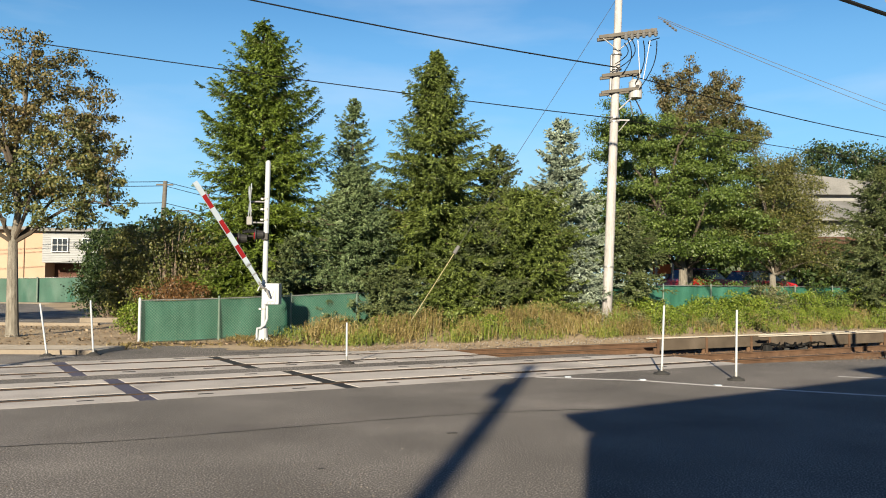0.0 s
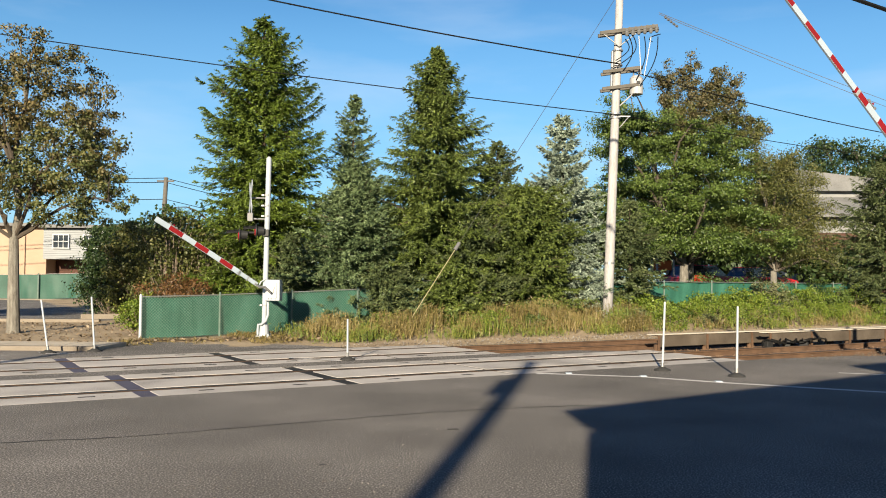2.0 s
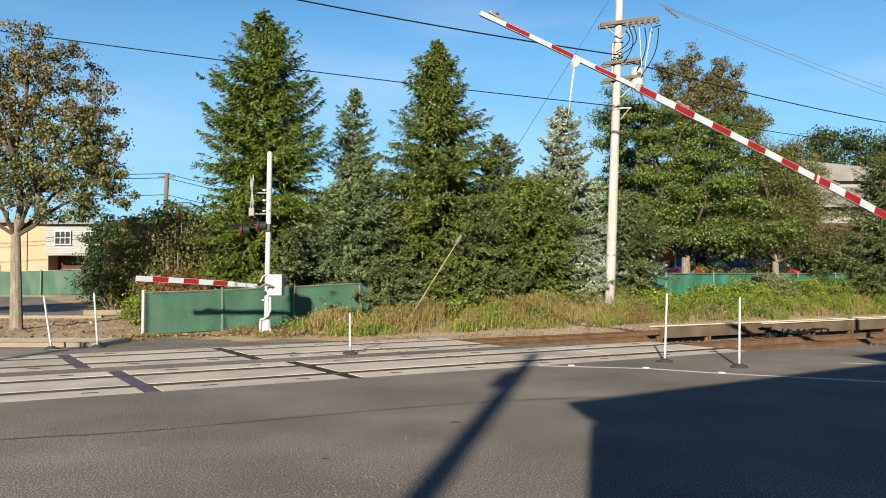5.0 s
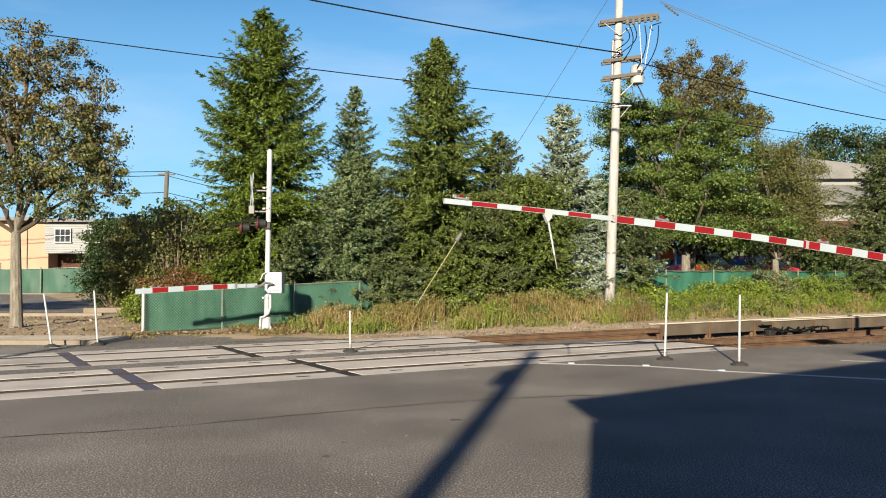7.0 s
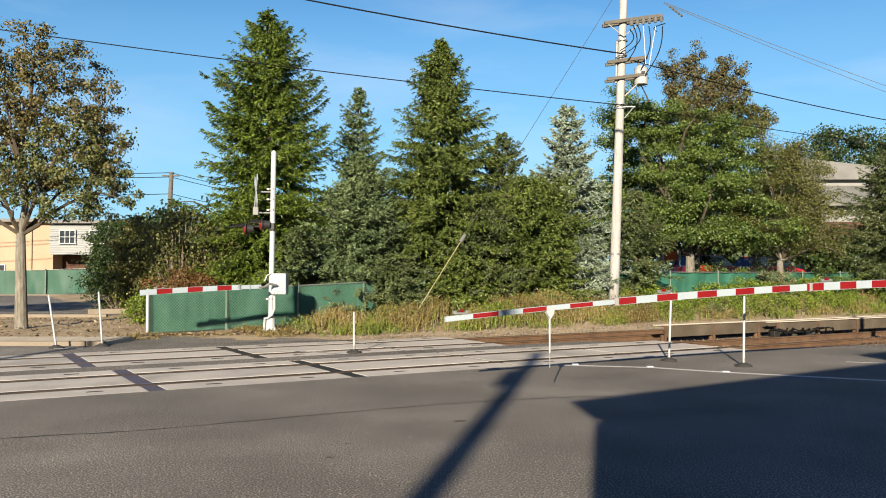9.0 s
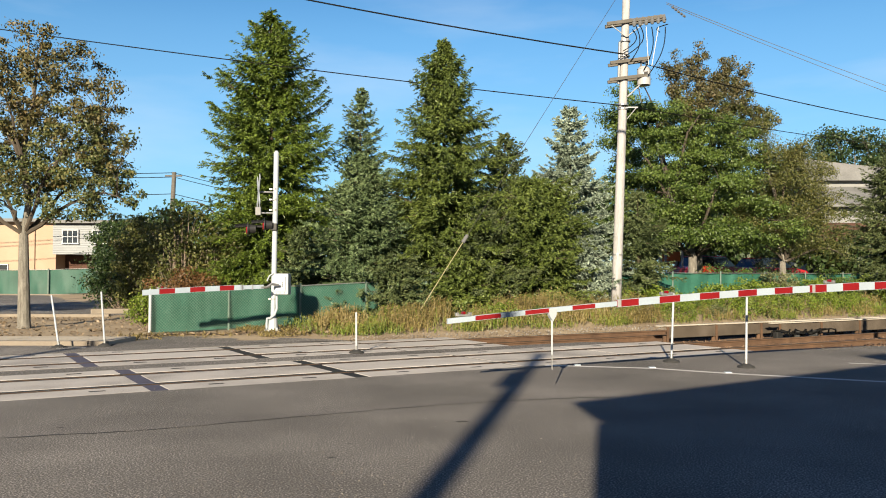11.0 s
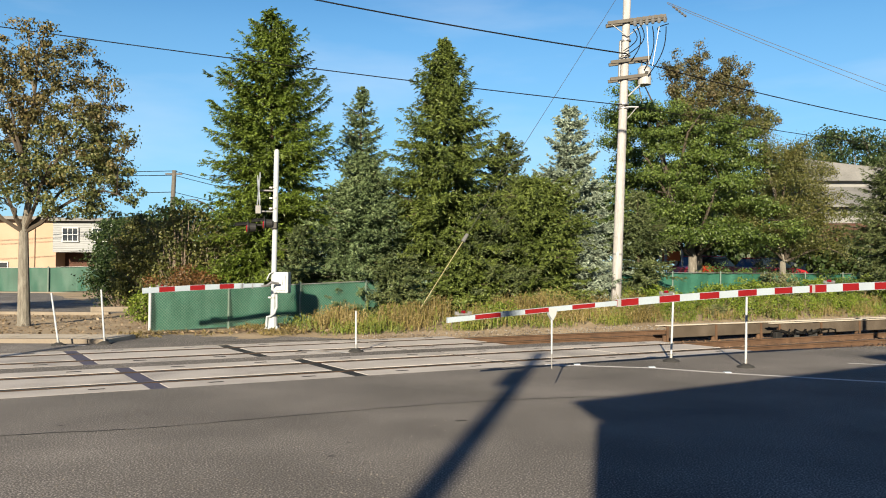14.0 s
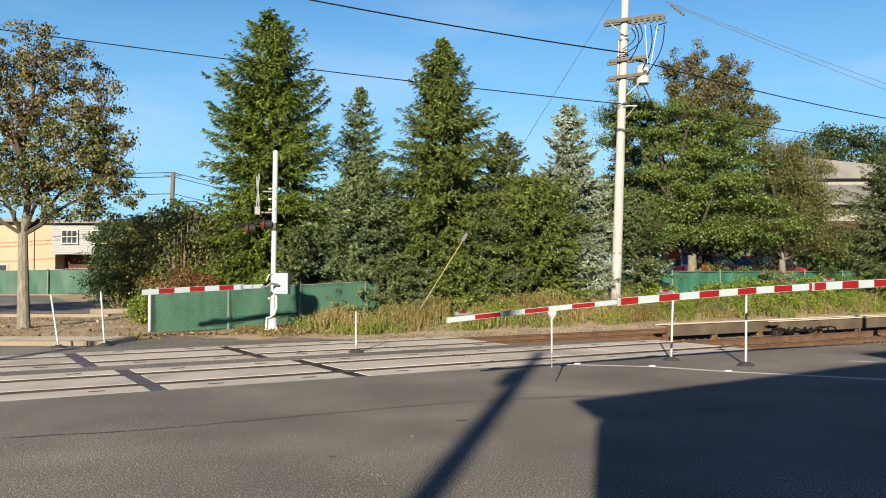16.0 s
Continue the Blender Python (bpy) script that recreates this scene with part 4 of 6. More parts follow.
def conifer(x, y, height, radius, mat, seed, label, dense=1.0, droop=0.25, power=0.6, skirt=0.06, layered=0.0, leaf=1.0, curve=0.68, limbs=()):
    """A spruce: branches that rise, bow and turn up at the tip, set with short sprays of needles. droop: how far the sprays hang.
    power, curve: the crown's outline. limbs: single long branches as (height share, way round in degrees, length)."""
    rng = np.random.default_rng(seed)
    th = empty("spruce_tree", pose(x, y, gz(x, y) - 0.05), label, "conifer", "conifers along the fence")
    bm = bmesh.new()
    limb(bm, [(0.03 * math.sin(i * 1.7 + seed) * i / 8, 0.03 * math.cos(i * 1.3 + seed) * i / 8, height * 0.985 * i / 8) for i in range(9)], 0.02 + height * 0.014, 0.008, 8)
    part("trunk", bm, BARK_DARK, th)
    nb = int(dense * (60 + 28 * height))
    zb = height * (skirt + (0.985 - skirt) * rng.uniform(0, 1, nb) ** 1.05)
    if layered:
        step = height * layered
        zb = np.clip(np.round(zb / step) * step + rng.normal(0, step * 0.13, nb), height * skirt, height)
        zb = np.where(zb > 0.965 * height, height * rng.uniform(0.72, 0.965, nb), zb)
    az = rng.uniform(0, math.tau, nb)
    lob = 1 + 0.15 * np.sin(az * 3 + seed + zb * 1.3) + 0.12 * np.sin(az * 5 - zb * 2.3)
    rel = 1 - zb / height
    ln = radius * np.clip(rel / power, 0, 1) ** curve * lob * rng.uniform(0.5, 1.12, nb) * (0.45 + 0.55 * np.clip(rel / 0.12, 0, 1)) + 0.06
    rise = 0.75 - 0.80 * np.clip(rel / 0.8, 0, 1) + rng.normal(0, 0.10, nb)
    for share, way, reach in limbs:
        zb, az, ln, rise = np.append(zb, height * share), np.append(az, radians(way)), np.append(ln, reach), np.append(rise, 0.95)
    allp, alld, alls, allL, allW = [], [], [], [], []
    twigs = []
    up = np.array([0.0, 0.0, 1.0])
    for i in range(len(zb)):
        h = np.array([math.cos(az[i]), math.sin(az[i]), 0.0])
        sd = np.array([-h[1], h[0], 0.0])
        L = ln[i]
        m = max(7, int(L * (19 if i < nb else 44)))
        t = 1 - rng.uniform(0, 0.86, m) ** 1.2

        def height_at(a):
            return zb[i] + L * (rise[i] * a - (0.42 + 0.35 * droop) * a * a + 0.36 * a ** 3)
        base = h * (t * L)[:, None] + up * height_at(t)[:, None]
        s_ = np.where(rng.uniform(size=m) < 0.5, 1.0, -1.0)
        fan = rng.uniform(0.15, 1.0, m) * (1.25 - 0.75 * t)
        tl = (0.10 + 0.34 * L / (L + 1.0)) * (1.25 - 0.80 * t) * rng.uniform(0.55, 1.25, m)
        hang = rng.normal(0.15 - droop * 1.7, 0.34, m) + 1.6 * np.clip(t - 0.6, 0, 1)
        tdir = h * 0.8 + sd * (s_ * fan)[:, None] + up * hang[:, None]
        tdir /= np.linalg.norm(tdir, axis=1, keepdims=True)
        q = 9
        v = np.linspace(0.05, 1.0, q)
        pp = base[:, None, :] + tdir[:, None, :] * (tl[:, None, None] * v[None, :, None]) + up * (-0.05 * v * v)[None, :, None]
        flip = np.where(np.arange(q) % 2, 0.75, -0.75) * (1 - 0.8 * (v > 0.95))
        across = np.cross(tdir, up)
        dd = tdir[:, None, :] + across[:, None, :] * flip[None, :, None] + rng.normal(0, 0.40, (m, q, 3)) + up * 0.1
        allp.append(pp.reshape(-1, 3))
        alld.append(dd.reshape(-1, 3))
        alls.append(rng.normal(0, 0.6, (m * q, 3)) + sd)
        near = np.repeat(1.75 - 0.85 * t, q) * leaf
        allL.append((np.repeat(tl, q) * 0.16 + 0.055) * near * rng.uniform(0.75, 1.25, m * q))
        allW.append(rng.uniform(0.030, 0.048, m * q) * near)
        if L > 0.6 and (i % 3 == 0 or i >= nb):
            twigs.append([tuple(h * (a * L) + up * height_at(a)) for a in (0, 0.35, 0.7, 0.95)])
    v, f = needles(np.concatenate(allp), np.concatenate(alld), np.concatenate(alls), np.concatenate(allL), np.concatenate(allW))
    np_mesh("crown", v, f, mat, th)
    bm = bmesh.new()
    for pts in twigs:
        tube_line(bm, pts, 0.018, 3, 0.006)
    tagged(part("branchwork", bm, BARK_DARK, th), kind="stuff")
    return th


def crown_points(rng, blobs, count):
    """Clump centres spread in a union of ellipsoids, more near the skin."""
    out = []
    vol = np.array([b[3] * b[4] * b[5] for b in blobs]) ** 0.75
    for b, k in zip(blobs, np.maximum(3, count * vol / vol.sum()).astype(int)):
        d = rng.normal(0, 1, (k, 3))
        d /= np.linalg.norm(d, axis=1, keepdims=True)
        r = rng.uniform(0.18, 1, k) ** 0.45
        out.append(np.array(b[:3]) + d * r[:, None] * np.array(b[3:6]) * (1 + 0.13 * np.sin(d[:, :1] * 7 + d[:, 2:] * 5)))
    return np.concatenate(out)


def broadleaf(name, x, y, fork, trunk_r, blobs, clumps, per, mat, seed, label, category="tree", leaf=0.11, clump=0.34, bark=None, mats=(), group="trees behind the railway", lean=0.0, limb_every=2, flat=0.6):
    """A tree or shrub: trunk, limbs out to its clumps, and leaves in the clumps. blobs: ellipsoids of the crown round the foot."""
    rng = np.random.default_rng(seed)
    bark = bark or BARK
    th = empty(name, pose(x, y, gz(x, y) - 0.04), label, category, group)
    cen = crown_points(rng, blobs, clumps)
    top = max(b[2] + b[5] * 0.6 for b in blobs)
    mid = max(blobs, key=lambda b: b[2] + b[5] * 0.6)[:2]
    bm = bmesh.new()
    if fork > 0.3:
        limb(bm, [(0, 0, 0), (0, 0, 0.12), (lean * 0.3, 0, fork * 0.5), (lean * 0.6, 0, fork)], trunk_r * 1.35, trunk_r * 0.82, 12)
    axis = []
    for k in range(7):
        t = k / 6
        axis.append((lean * 0.6 + (mid[0] - lean * 0.6) * t + 0.12 * math.sin(k * 2.1 + seed), mid[1] * t + 0.12 * math.cos(k * 1.7 + seed), fork + (top - fork) * t))
    if fork > 0.3:
        limb(bm, axis, trunk_r * 0.72, 0.02, 8)
    else:
        for k in range(14):
            c = Vector(cen[k * len(cen) // 14])
            foot = Vector((c.x * 0.18, c.y * 0.18, 0.0))
            limb(bm, [foot, foot.lerp(c, 0.4) + Vector((rng.normal(0, 0.05), rng.normal(0, 0.05), 0.08 * c.z)), c, c + Vector((0.12 * c.x, 0.12 * c.y, 0.06 * c.z))], trunk_r * 0.24, trunk_r * 0.06, 6)
    part("trunk", bm, bark, th)
    # main limbs out to clumps far from one another, and twigs from the nearest limb
    bm = bmesh.new()
    knots = []
    if fork > 0.3:
        far = [int(np.argmax(cen[:, 2]))]
        gap_ = np.linalg.norm(cen - cen[far[0]], axis=1)
        for _ in range(11):
            far.append(int(np.argmax(gap_)))
            gap_ = np.minimum(gap_, np.linalg.norm(cen - cen[far[-1]], axis=1))
        for k, i in enumerate(far):
            c = Vector(cen[i])
            a = Vector(axis[min(4, max(0, int((c.z - fork) / max(0.5, top - fork) * 3.2 - 0.4)))])
            pts = []
            for j in range(8):
                t = j / 7
                pts.append(a.lerp(c, t) + Vector((rng.normal(0, 0.05), rng.normal(0, 0.05), 0.20 * (c - a).length * math.sin(math.pi * t) * (0.4 + t))))
            pts[0] = a
            limb(bm, pts, trunk_r * 0.42, 0.012, 6)
            knots += pts
        knots += [Vector(p) for p in axis]
    for i, c in enumerate(cen):
        if i % limb_every:
            continue
        c = Vector(c)
        a = min(knots, key=lambda p: (p - c).length + 0.8 * max(0.0, p.z - c.z)) if knots else Vector((c.x * 0.25, c.y * 0.25, 0))
        m1 = a.lerp(c, 0.4) + Vector((rng.normal(0, 0.06), rng.normal(0, 0.06), 0.10 * (c - a).length))
        m2 = a.lerp(c, 0.75) + Vector((rng.normal(0, 0.05), rng.normal(0, 0.05), 0.07 * (c - a).length))
        r = 0.006 + 0.007 * (c - a).length * (trunk_r / 0.16) ** 0.5
        tube_line(bm, [a, m1, m2, c], r, 5, 0.004)
    tagged(part("branchwork", bm, BRANCH if bark is BARK else bark, th), kind="stuff")
    allm = [mat, *mats]
    which = rng.integers(0, len(allm), len(cen)) if mats else np.zeros(len(cen), int)
    if mats:
        order = np.argsort(cen[:, 2] + rng.normal(0, 0.8, len(cen)))
        which[order] = (np.arange(len(cen)) * len(allm) // len(cen))
    for w, mm in enumerate(allm):
        cc = cen[which == w]
        k = len(cc) * per
        out = rng.normal(0, 1, (k, 3)) + np.array([0, 0, 0.35])
        out /= np.linalg.norm(out, axis=1, keepdims=True)
        size = np.repeat(rng.uniform(0.55, 1.25, len(cc)), per) * clump * 1.75
        p = np.repeat(cc, per, 0) + out * (size * rng.uniform(0.1, 1.0, k) ** 0.5 * (1 + 0.25 * rng.normal(0, 1, k)))[:, None] * np.array([1, 1, flat])
        face = out + rng.normal(0, 0.55, (k, 3))
        d = np.cross(face, rng.normal(0, 1, (k, 3))) + np.array([0, 0, -0.25])
        s = np.cross(face, d)
        v, f = rhombs(p, d, s, leaf * rng.uniform(0.65, 1.25, k), leaf * 0.72 * rng.uniform(0.7, 1.2, k))
        np_mesh("crown", v, f, mm, th)
    return th


def build_conifers():
    conifer(-6.32, 31.0, 11.4, 2.5, N_YELLOW, 11, "tall yellow-green Norway spruce with drooping branches behind the fence", 2.0, 0.34, 0.52, 0.02, curve=0.62,
            limbs=((0.67, 185, 1.9), (0.66, 172, 1.7), (0.64, 200, 1.9), (0.54, 190, 2.2), (0.53, 205, 2.1), (0.44, 178, 2.4), (0.64, 352, 1.9), (0.64, 335, 1.8), (0.58, 345, 2.2), (0.56, 5, 2.1), (0.44, 340, 2.4), (0.40, 355, 2.5)))
    conifer(0.02, 30.2, 9.9, 2.5, N_GREEN, 12, "tall dense green spruce with a pointed crown", 2.5, 0.34, 0.62, 0.02, curve=0.78)
    conifer(-3.5, 36.0, 9.0, 1.8, N_SAGE, 13, "slim grey-green spruce with a sparse brownish top", 1.2, 0.1, 0.75, 0.05, curve=0.66)
    conifer(-2.75, 28.7, 5.6, 2.1, N_SAGE, 14, "broad dark blue-green spruce hanging over the fence", 2.5, 0.08, 0.75, 0.02)
    conifer(2.54, 35.0, 6.9, 2.2, N_DARK, 15, "mid-height green spruce between taller ones", 1.6, 0.12, 0.7, 0.04)
    conifer(3.35, 30.6, 4.85, 2.1, N_GREEN, 16, "broad rounded green spruce beside the guy wire", 2.5, 0.28, 0.42, 0.02, curve=0.55)
    conifer(4.95, 33.0, 8.2, 1.95, N_BLUE, 17, "silver-blue spruce with layered branches", 1.9, 0.04, 0.70, 0.03, layered=0.062, leaf=1.15, curve=0.82)
    conifer(7.75, 33.6, 4.7, 1.6, N_DARK, 18, "small dark spruce behind the utility pole", 1.3, 0.2, 0.6, 0.03)
    conifer(1.5, 29.6, 3.7, 1.8, N_DARK, 21, "low dark green spruce among the taller ones", 1.7, 0.1, 0.5, 0.02)
    conifer(-4.9, 29.4, 3.2, 1.4, N_DARK, 22, "low dark spruce at the foot of a taller one", 1.4, 0.2, 0.6, 0.02)
    conifer(5.35, 31.6, 2.9, 1.35, N_BLUE, 23, "low silver-green spruce beside the utility pole", 1.4, 0.2, 0.5, 0.02)
    conifer(-1.6, 28.0, 2.1, 1.4, N_DARK, 24, "low dark spruce spreading over the fence", 1.7, 0.1, 0.6, 0.02)
    conifer(0.7, 28.9, 2.3, 1.5, N_GREEN, 25, "low green spruce spreading over the fence", 1.7, 0.15, 0.6, 0.02)
    conifer(21.3, 40.0, 7.4, 2.0, N_DARK, 19, "dark spruce beside the grey-roofed building", 1.8, 0.2, 0.42, 0.03)
    conifer(-15.0, 41.5, 4.3, 1.6, N_DARK, 20, "dark spreading spruce at the edge of the car park", 1.3, 0.15, 0.5, 0.02)


def build_broadleaves():
    # street tree at the kerb
    street = broadleaf("street_tree", -13.1, 26.6, 2.95, 0.17,
              [(0.9, 0.2, 5.6, 2.0, 1.8, 1.5), (2.0, 0.2, 4.7, 1.3, 1.2, 0.9), (1.6, 0.0, 6.5, 1.4, 1.2, 1.0), (0.9, 0.3, 8.0, 1.3, 1.2, 1.2), (-0.3, 0, 7.4, 1.7, 1.5, 1.3), (0.1, 0, 9.0, 0.9, 0.8, 0.7),
               (-1.7, 0, 6.4, 1.9, 1.7, 1.5), (-2.6, 0, 5.0, 1.8, 1.6, 1.3), (-1.6, 0, 8.2, 1.5, 1.3, 1.1), (1.5, 0, 3.8, 1.5, 1.2, 0.5), (2.7, 0.1, 5.3, 0.9, 0.9, 0.8), (2.7, 0, 4.2, 0.9, 0.8, 0.6), (2.2, 0, 7.3, 0.8, 0.7, 0.6),
               (-1.0, 0, 4.3, 1.7, 1.4, 0.7), (0.3, 0, 5.0, 1.5, 1.3, 0.9), (1.9, 0.1, 5.7, 1.2, 1.0, 0.8)],
              620, 68, L_MAPLE, 31, "street tree with thin olive and bronze autumn leaves", leaf=0.102, clump=0.20, mats=(L_BRONZE,), group="street trees", lean=-0.1, limb_every=2)
    copy_thing(street, pose(-22.3, 27.2, gz(-22.3, 27.2) - 0.04, 0, 0, 130))
    # behind the pole
    broadleaf("maple_tree", 11.2, 38.0, 2.1, 0.22,
              [(-2.6, 0, 7.9, 1.3, 1.3, 1.7), (-1.2, 0, 6.6, 1.7, 1.6, 1.3), (-2.5, 0, 5.4, 1.5, 1.4, 1.1), (0.9, 0, 7.4, 1.6, 1.5, 1.2), (2.2, 0.4, 6.2, 1.5, 1.4, 1.0), (0.4, -0.6, 5.2, 1.7, 1.5, 0.9),
               (2.4, 0, 4.3, 1.9, 1.5, 0.55), (3.5, -0.2, 3.3, 1.9, 1.5, 0.5), (-1.6, -0.6, 3.9, 1.8, 1.5, 0.7), (1.2, -0.8, 3.2, 1.6, 1.4, 0.45), (-2.3, -0.6, 3.5, 1.3, 1.2, 0.5), (0.2, 1.2, 5.6, 3.2, 1.2, 2.4), (0.4, 1.0, 4.0, 3.4, 1.0, 0.6), (-2.5, 0, 9.3, 0.9, 0.9, 0.9), (-2.7, 0, 8.3, 1.3, 1.2, 1.1), (-3.2, 0, 7.4, 0.9, 0.9, 1.3), (-1.4, 0.3, 8.0, 1.3, 1.2, 1.2), (0.6, -1.0, 2.9, 1.6, 0.8, 0.45), (-0.9, -1.0, 2.95, 1.3, 0.8, 0.45), (1.9, -1.0, 2.7, 1.4, 0.8, 0.4)],
              470, 230, L_GREEN, 32, "dense dark green maple with tiered branches behind the fence", leaf=0.10, clump=0.36, limb_every=4, flat=0.42)
    broadleaf("maple_tree", 12.2, 40.5, 3.5, 0.20,
              [(0.2, 0, 9.0, 1.5, 1.3, 1.2), (-1.2, 0, 10.4, 0.45, 0.5, 1.5), (-1.0, 0, 10.0, 0.6, 0.5, 1.2), (-0.3, 0, 10.2, 0.5, 0.5, 1.4), (0.2, 0, 10.9, 0.42, 0.5, 1.4), (0.7, 0, 10.0, 0.6, 0.5, 1.3), (1.3, 0, 10.7, 0.45, 0.5, 1.4), (1.6, 0, 10.0, 0.6, 0.5, 1.2), (2.2, 0, 10.0, 0.45, 0.5, 1.4), (1.8, 0, 9.4, 0.7, 0.6, 0.8), (2.1, 0, 8.4, 1.3, 1.2, 0.9), (-0.9, 0, 8.3, 1.3, 1.2, 1.2), (3.0, 0, 8.4, 0.8, 0.7, 0.7), (0.8, 0.3, 7.6, 2.0, 1.0, 1.0)],
              460, 85, L_BROWN, 33, "tall maple with an airy top turning purple-brown", leaf=0.105, clump=0.17, mats=(L_PURPLE,), limb_every=2, flat=1.0)
    broadleaf("maple_tree", 15.4, 38.4, 2.0, 0.16,
              [(0.0, 0, 5.2, 1.6, 1.4, 1.3), (-0.6, 0, 6.6, 0.9, 0.9, 0.9), (-0.9, 0, 7.6, 0.5, 0.5, 0.8), (0.5, 0, 6.6, 0.7, 0.7, 0.8), (1.6, 0, 4.2, 1.3, 1.2, 1.0), (-1.4, 0, 3.6, 1.3, 1.2, 1.2), (0.4, -0.4, 3.2, 1.5, 1.2, 1.1), (2.2, 0, 2.7, 1.1, 1.0, 0.9), (0.2, 1.0, 4.0, 2.2, 0.9, 2.2), (1.3, 0, 5.9, 1.1, 1.0, 0.9), (0.1, 0, 6.5, 1.4, 1.2, 1.1), (-0.9, 0, 8.0, 0.4, 0.4, 0.7)],
              320, 160, L_BROWN, 34, "olive-brown tree with fine dry foliage", leaf=0.078, clump=0.30, limb_every=4, flat=0.8)
    broadleaf("far_tree", 37.0, 76.0, 3.0, 0.4,
              [(0, 0, 10.2, 5.2, 4, 3.5), (5, 0, 9.5, 4.5, 4, 3.6), (-3, 0, 8.4, 3.0, 3, 2.4)], 300, 70, L_FAR, 35, "large dark green tree far behind the buildings", leaf=0.26, clump=0.7, group="far trees")
    broadleaf("far_tree", 31.2, 74.0, 4.0, 0.2, [(0, 0, 10.8, 1.0, 1, 1.5), (0.3, 0, 8.6, 1.5, 1.4, 1.6)], 50, 55, L_FAR, 36, "slim young tree far behind the buildings", leaf=0.22, clump=0.45, group="far trees")
    broadleaf("far_tree", 2.0, 60.0, 3.0, 0.3, [(0, 0, 4.0, 6, 3, 3.0), (8, 0, 4.0, 5, 3, 3.0), (-8, 0, 3.8, 5, 3, 3.0)], 420, 30, L_FAR, 37, "dense dark tree far behind the spruces", leaf=0.4, clump=0.6, group="far trees", limb_every=6)
    broadleaf("far_tree", 22.0, 58.0, 2.0, 0.3, [(0, 0, 2.2, 4, 3, 1.6), (6, 0, 1.6, 4, 3, 1.2), (-5, 0, 3.6, 4, 3, 2.8)], 330, 30, L_FAR, 38, "dense dark tree far behind the maples", leaf=0.4, clump=0.6, group="far trees", limb_every=6)
    broadleaf("far_tree", 19.0, 62.0, 2.0, 0.3, [(-4.5, 0, 4.2, 3.6, 3, 3.4), (0, 0, 5.0, 4.0, 3, 4.0), (4.5, 0, 4.6, 3.5, 3, 3.4)], 300, 30, L_FAR, 40, "dense dark tree beyond the parked cars", leaf=0.4, clump=0.6, group="far trees", limb_every=6)
    broadleaf("far_tree", -19.0, 66.0, 2.0, 0.3, [(0, 0, 3.2, 5, 3, 3.0), (6, 0, 3.4, 4, 3, 3.0), (-5, 0, 2.8, 3, 3, 2.4)], 330, 30, L_FAR, 39, "dense dark tree beyond the car park", leaf=0.4, clump=0.6, group="far trees", limb_every=6)
    # shrubs to the west
    for x, y, h, r, mat, seed, lab in ((-14.6, 39.0, 4.3, 1.7, L_FAR, 41, "dark green shrub thick with small leaves"),
                                       (-12.2, 36.0, 4.2, 1.6, L_BROWN, 42, "tall untidy olive shrub beside the car park"),
                                       (-9.4, 30.5, 4.3, 1.25, L_BROWN, 43, "tall half-bare brown shrub with pale stems"),
                                       (-8.3, 30.8, 3.6, 1.0, L_BROWN, 44, "half-bare brown shrub behind the fence")):
        broadleaf("shrub", x, y, 0.0, 0.10, [(0, 0, h * 0.60, r, r * 0.9, h * 0.36), (-r * 0.4, 0, h * 0.3, r * 0.8, r * 0.7, h * 0.25), (r * 0.35, 0, h * 0.35, r * 0.8, r * 0.7, h * 0.28)],
                  150 if seed > 42 else 220, 50 if seed > 42 else 95, mat, seed, lab, "shrub", leaf=0.11, clump=0.30, bark=TWIG, group="shrubs", limb_every=1 if seed > 42 else 4)
    broadleaf("shrub", -9.1, 28.4, 0.0, 0.06, [(0, 0, 1.1, 0.9, 0.7, 0.8), (0.8, 0, 1.2, 0.7, 0.6, 0.7)], 60, 60, L_RUST, 45, "rust-coloured dry shrub behind the fence", "shrub", leaf=0.08, clump=0.22, bark=TWIG, group="shrubs")
    broadleaf("shrub", -8.75, 25.3, 0.0, 0.06, [(0, 0, 0.75, 0.45, 0.4, 0.55), (-0.25, -0.1, 0.5, 0.35, 0.3, 0.4)], 50, 60, L_BRIGHT, 46, "small bright green bush at the end of the fence", "shrub", leaf=0.07, clump=0.15, bark=TWIG, group="shrubs")
    # bushes along the fence to the east
    rng = random.Random(5)
    for k, (s, n, h, r, mat) in enumerate(((23.5, 24.2, 0.95, 0.9, L_BRIGHT), (25.4, 24.0, 0.75, 1.0, L_BRIGHT), (27.6, 24.4, 0.95, 1.1, L_BRIGHT), (29.4, 24.0, 1.2, 1.2, L_BRIGHT),
                                           (31.4, 24.6, 1.5, 1.1, N_OLIVE), (33.5, 24.2, 1.3, 1.2, L_BRIGHT), (35.6, 24.6, 1.7, 1.2, L_GREEN), (30.2, 26.3, 2.0, 1.2, L_GREEN), (33.4, 26.5, 2.2, 1.3, L_FAR),
                                           (37.6, 24.5, 1.4, 1.2, L_BRIGHT))):
        x, y = sn(s, n)
        broadleaf("bush", x, y, 0.0, 0.05, [(0, 0, h * 0.5, r, r * 0.8, h * 0.5), (r * 0.5, -0.2, h * 0.4, r * 0.7, r * 0.6, h * 0.4)], 70, 62, mat, 60 + k,
                  "leafy bright green bush in front of the green fence" if mat is L_BRIGHT else "leafy green bush by the green fence", "bush", leaf=0.085, clump=0.2, bark=TWIG, group="bushes along the fence", limb_every=3)


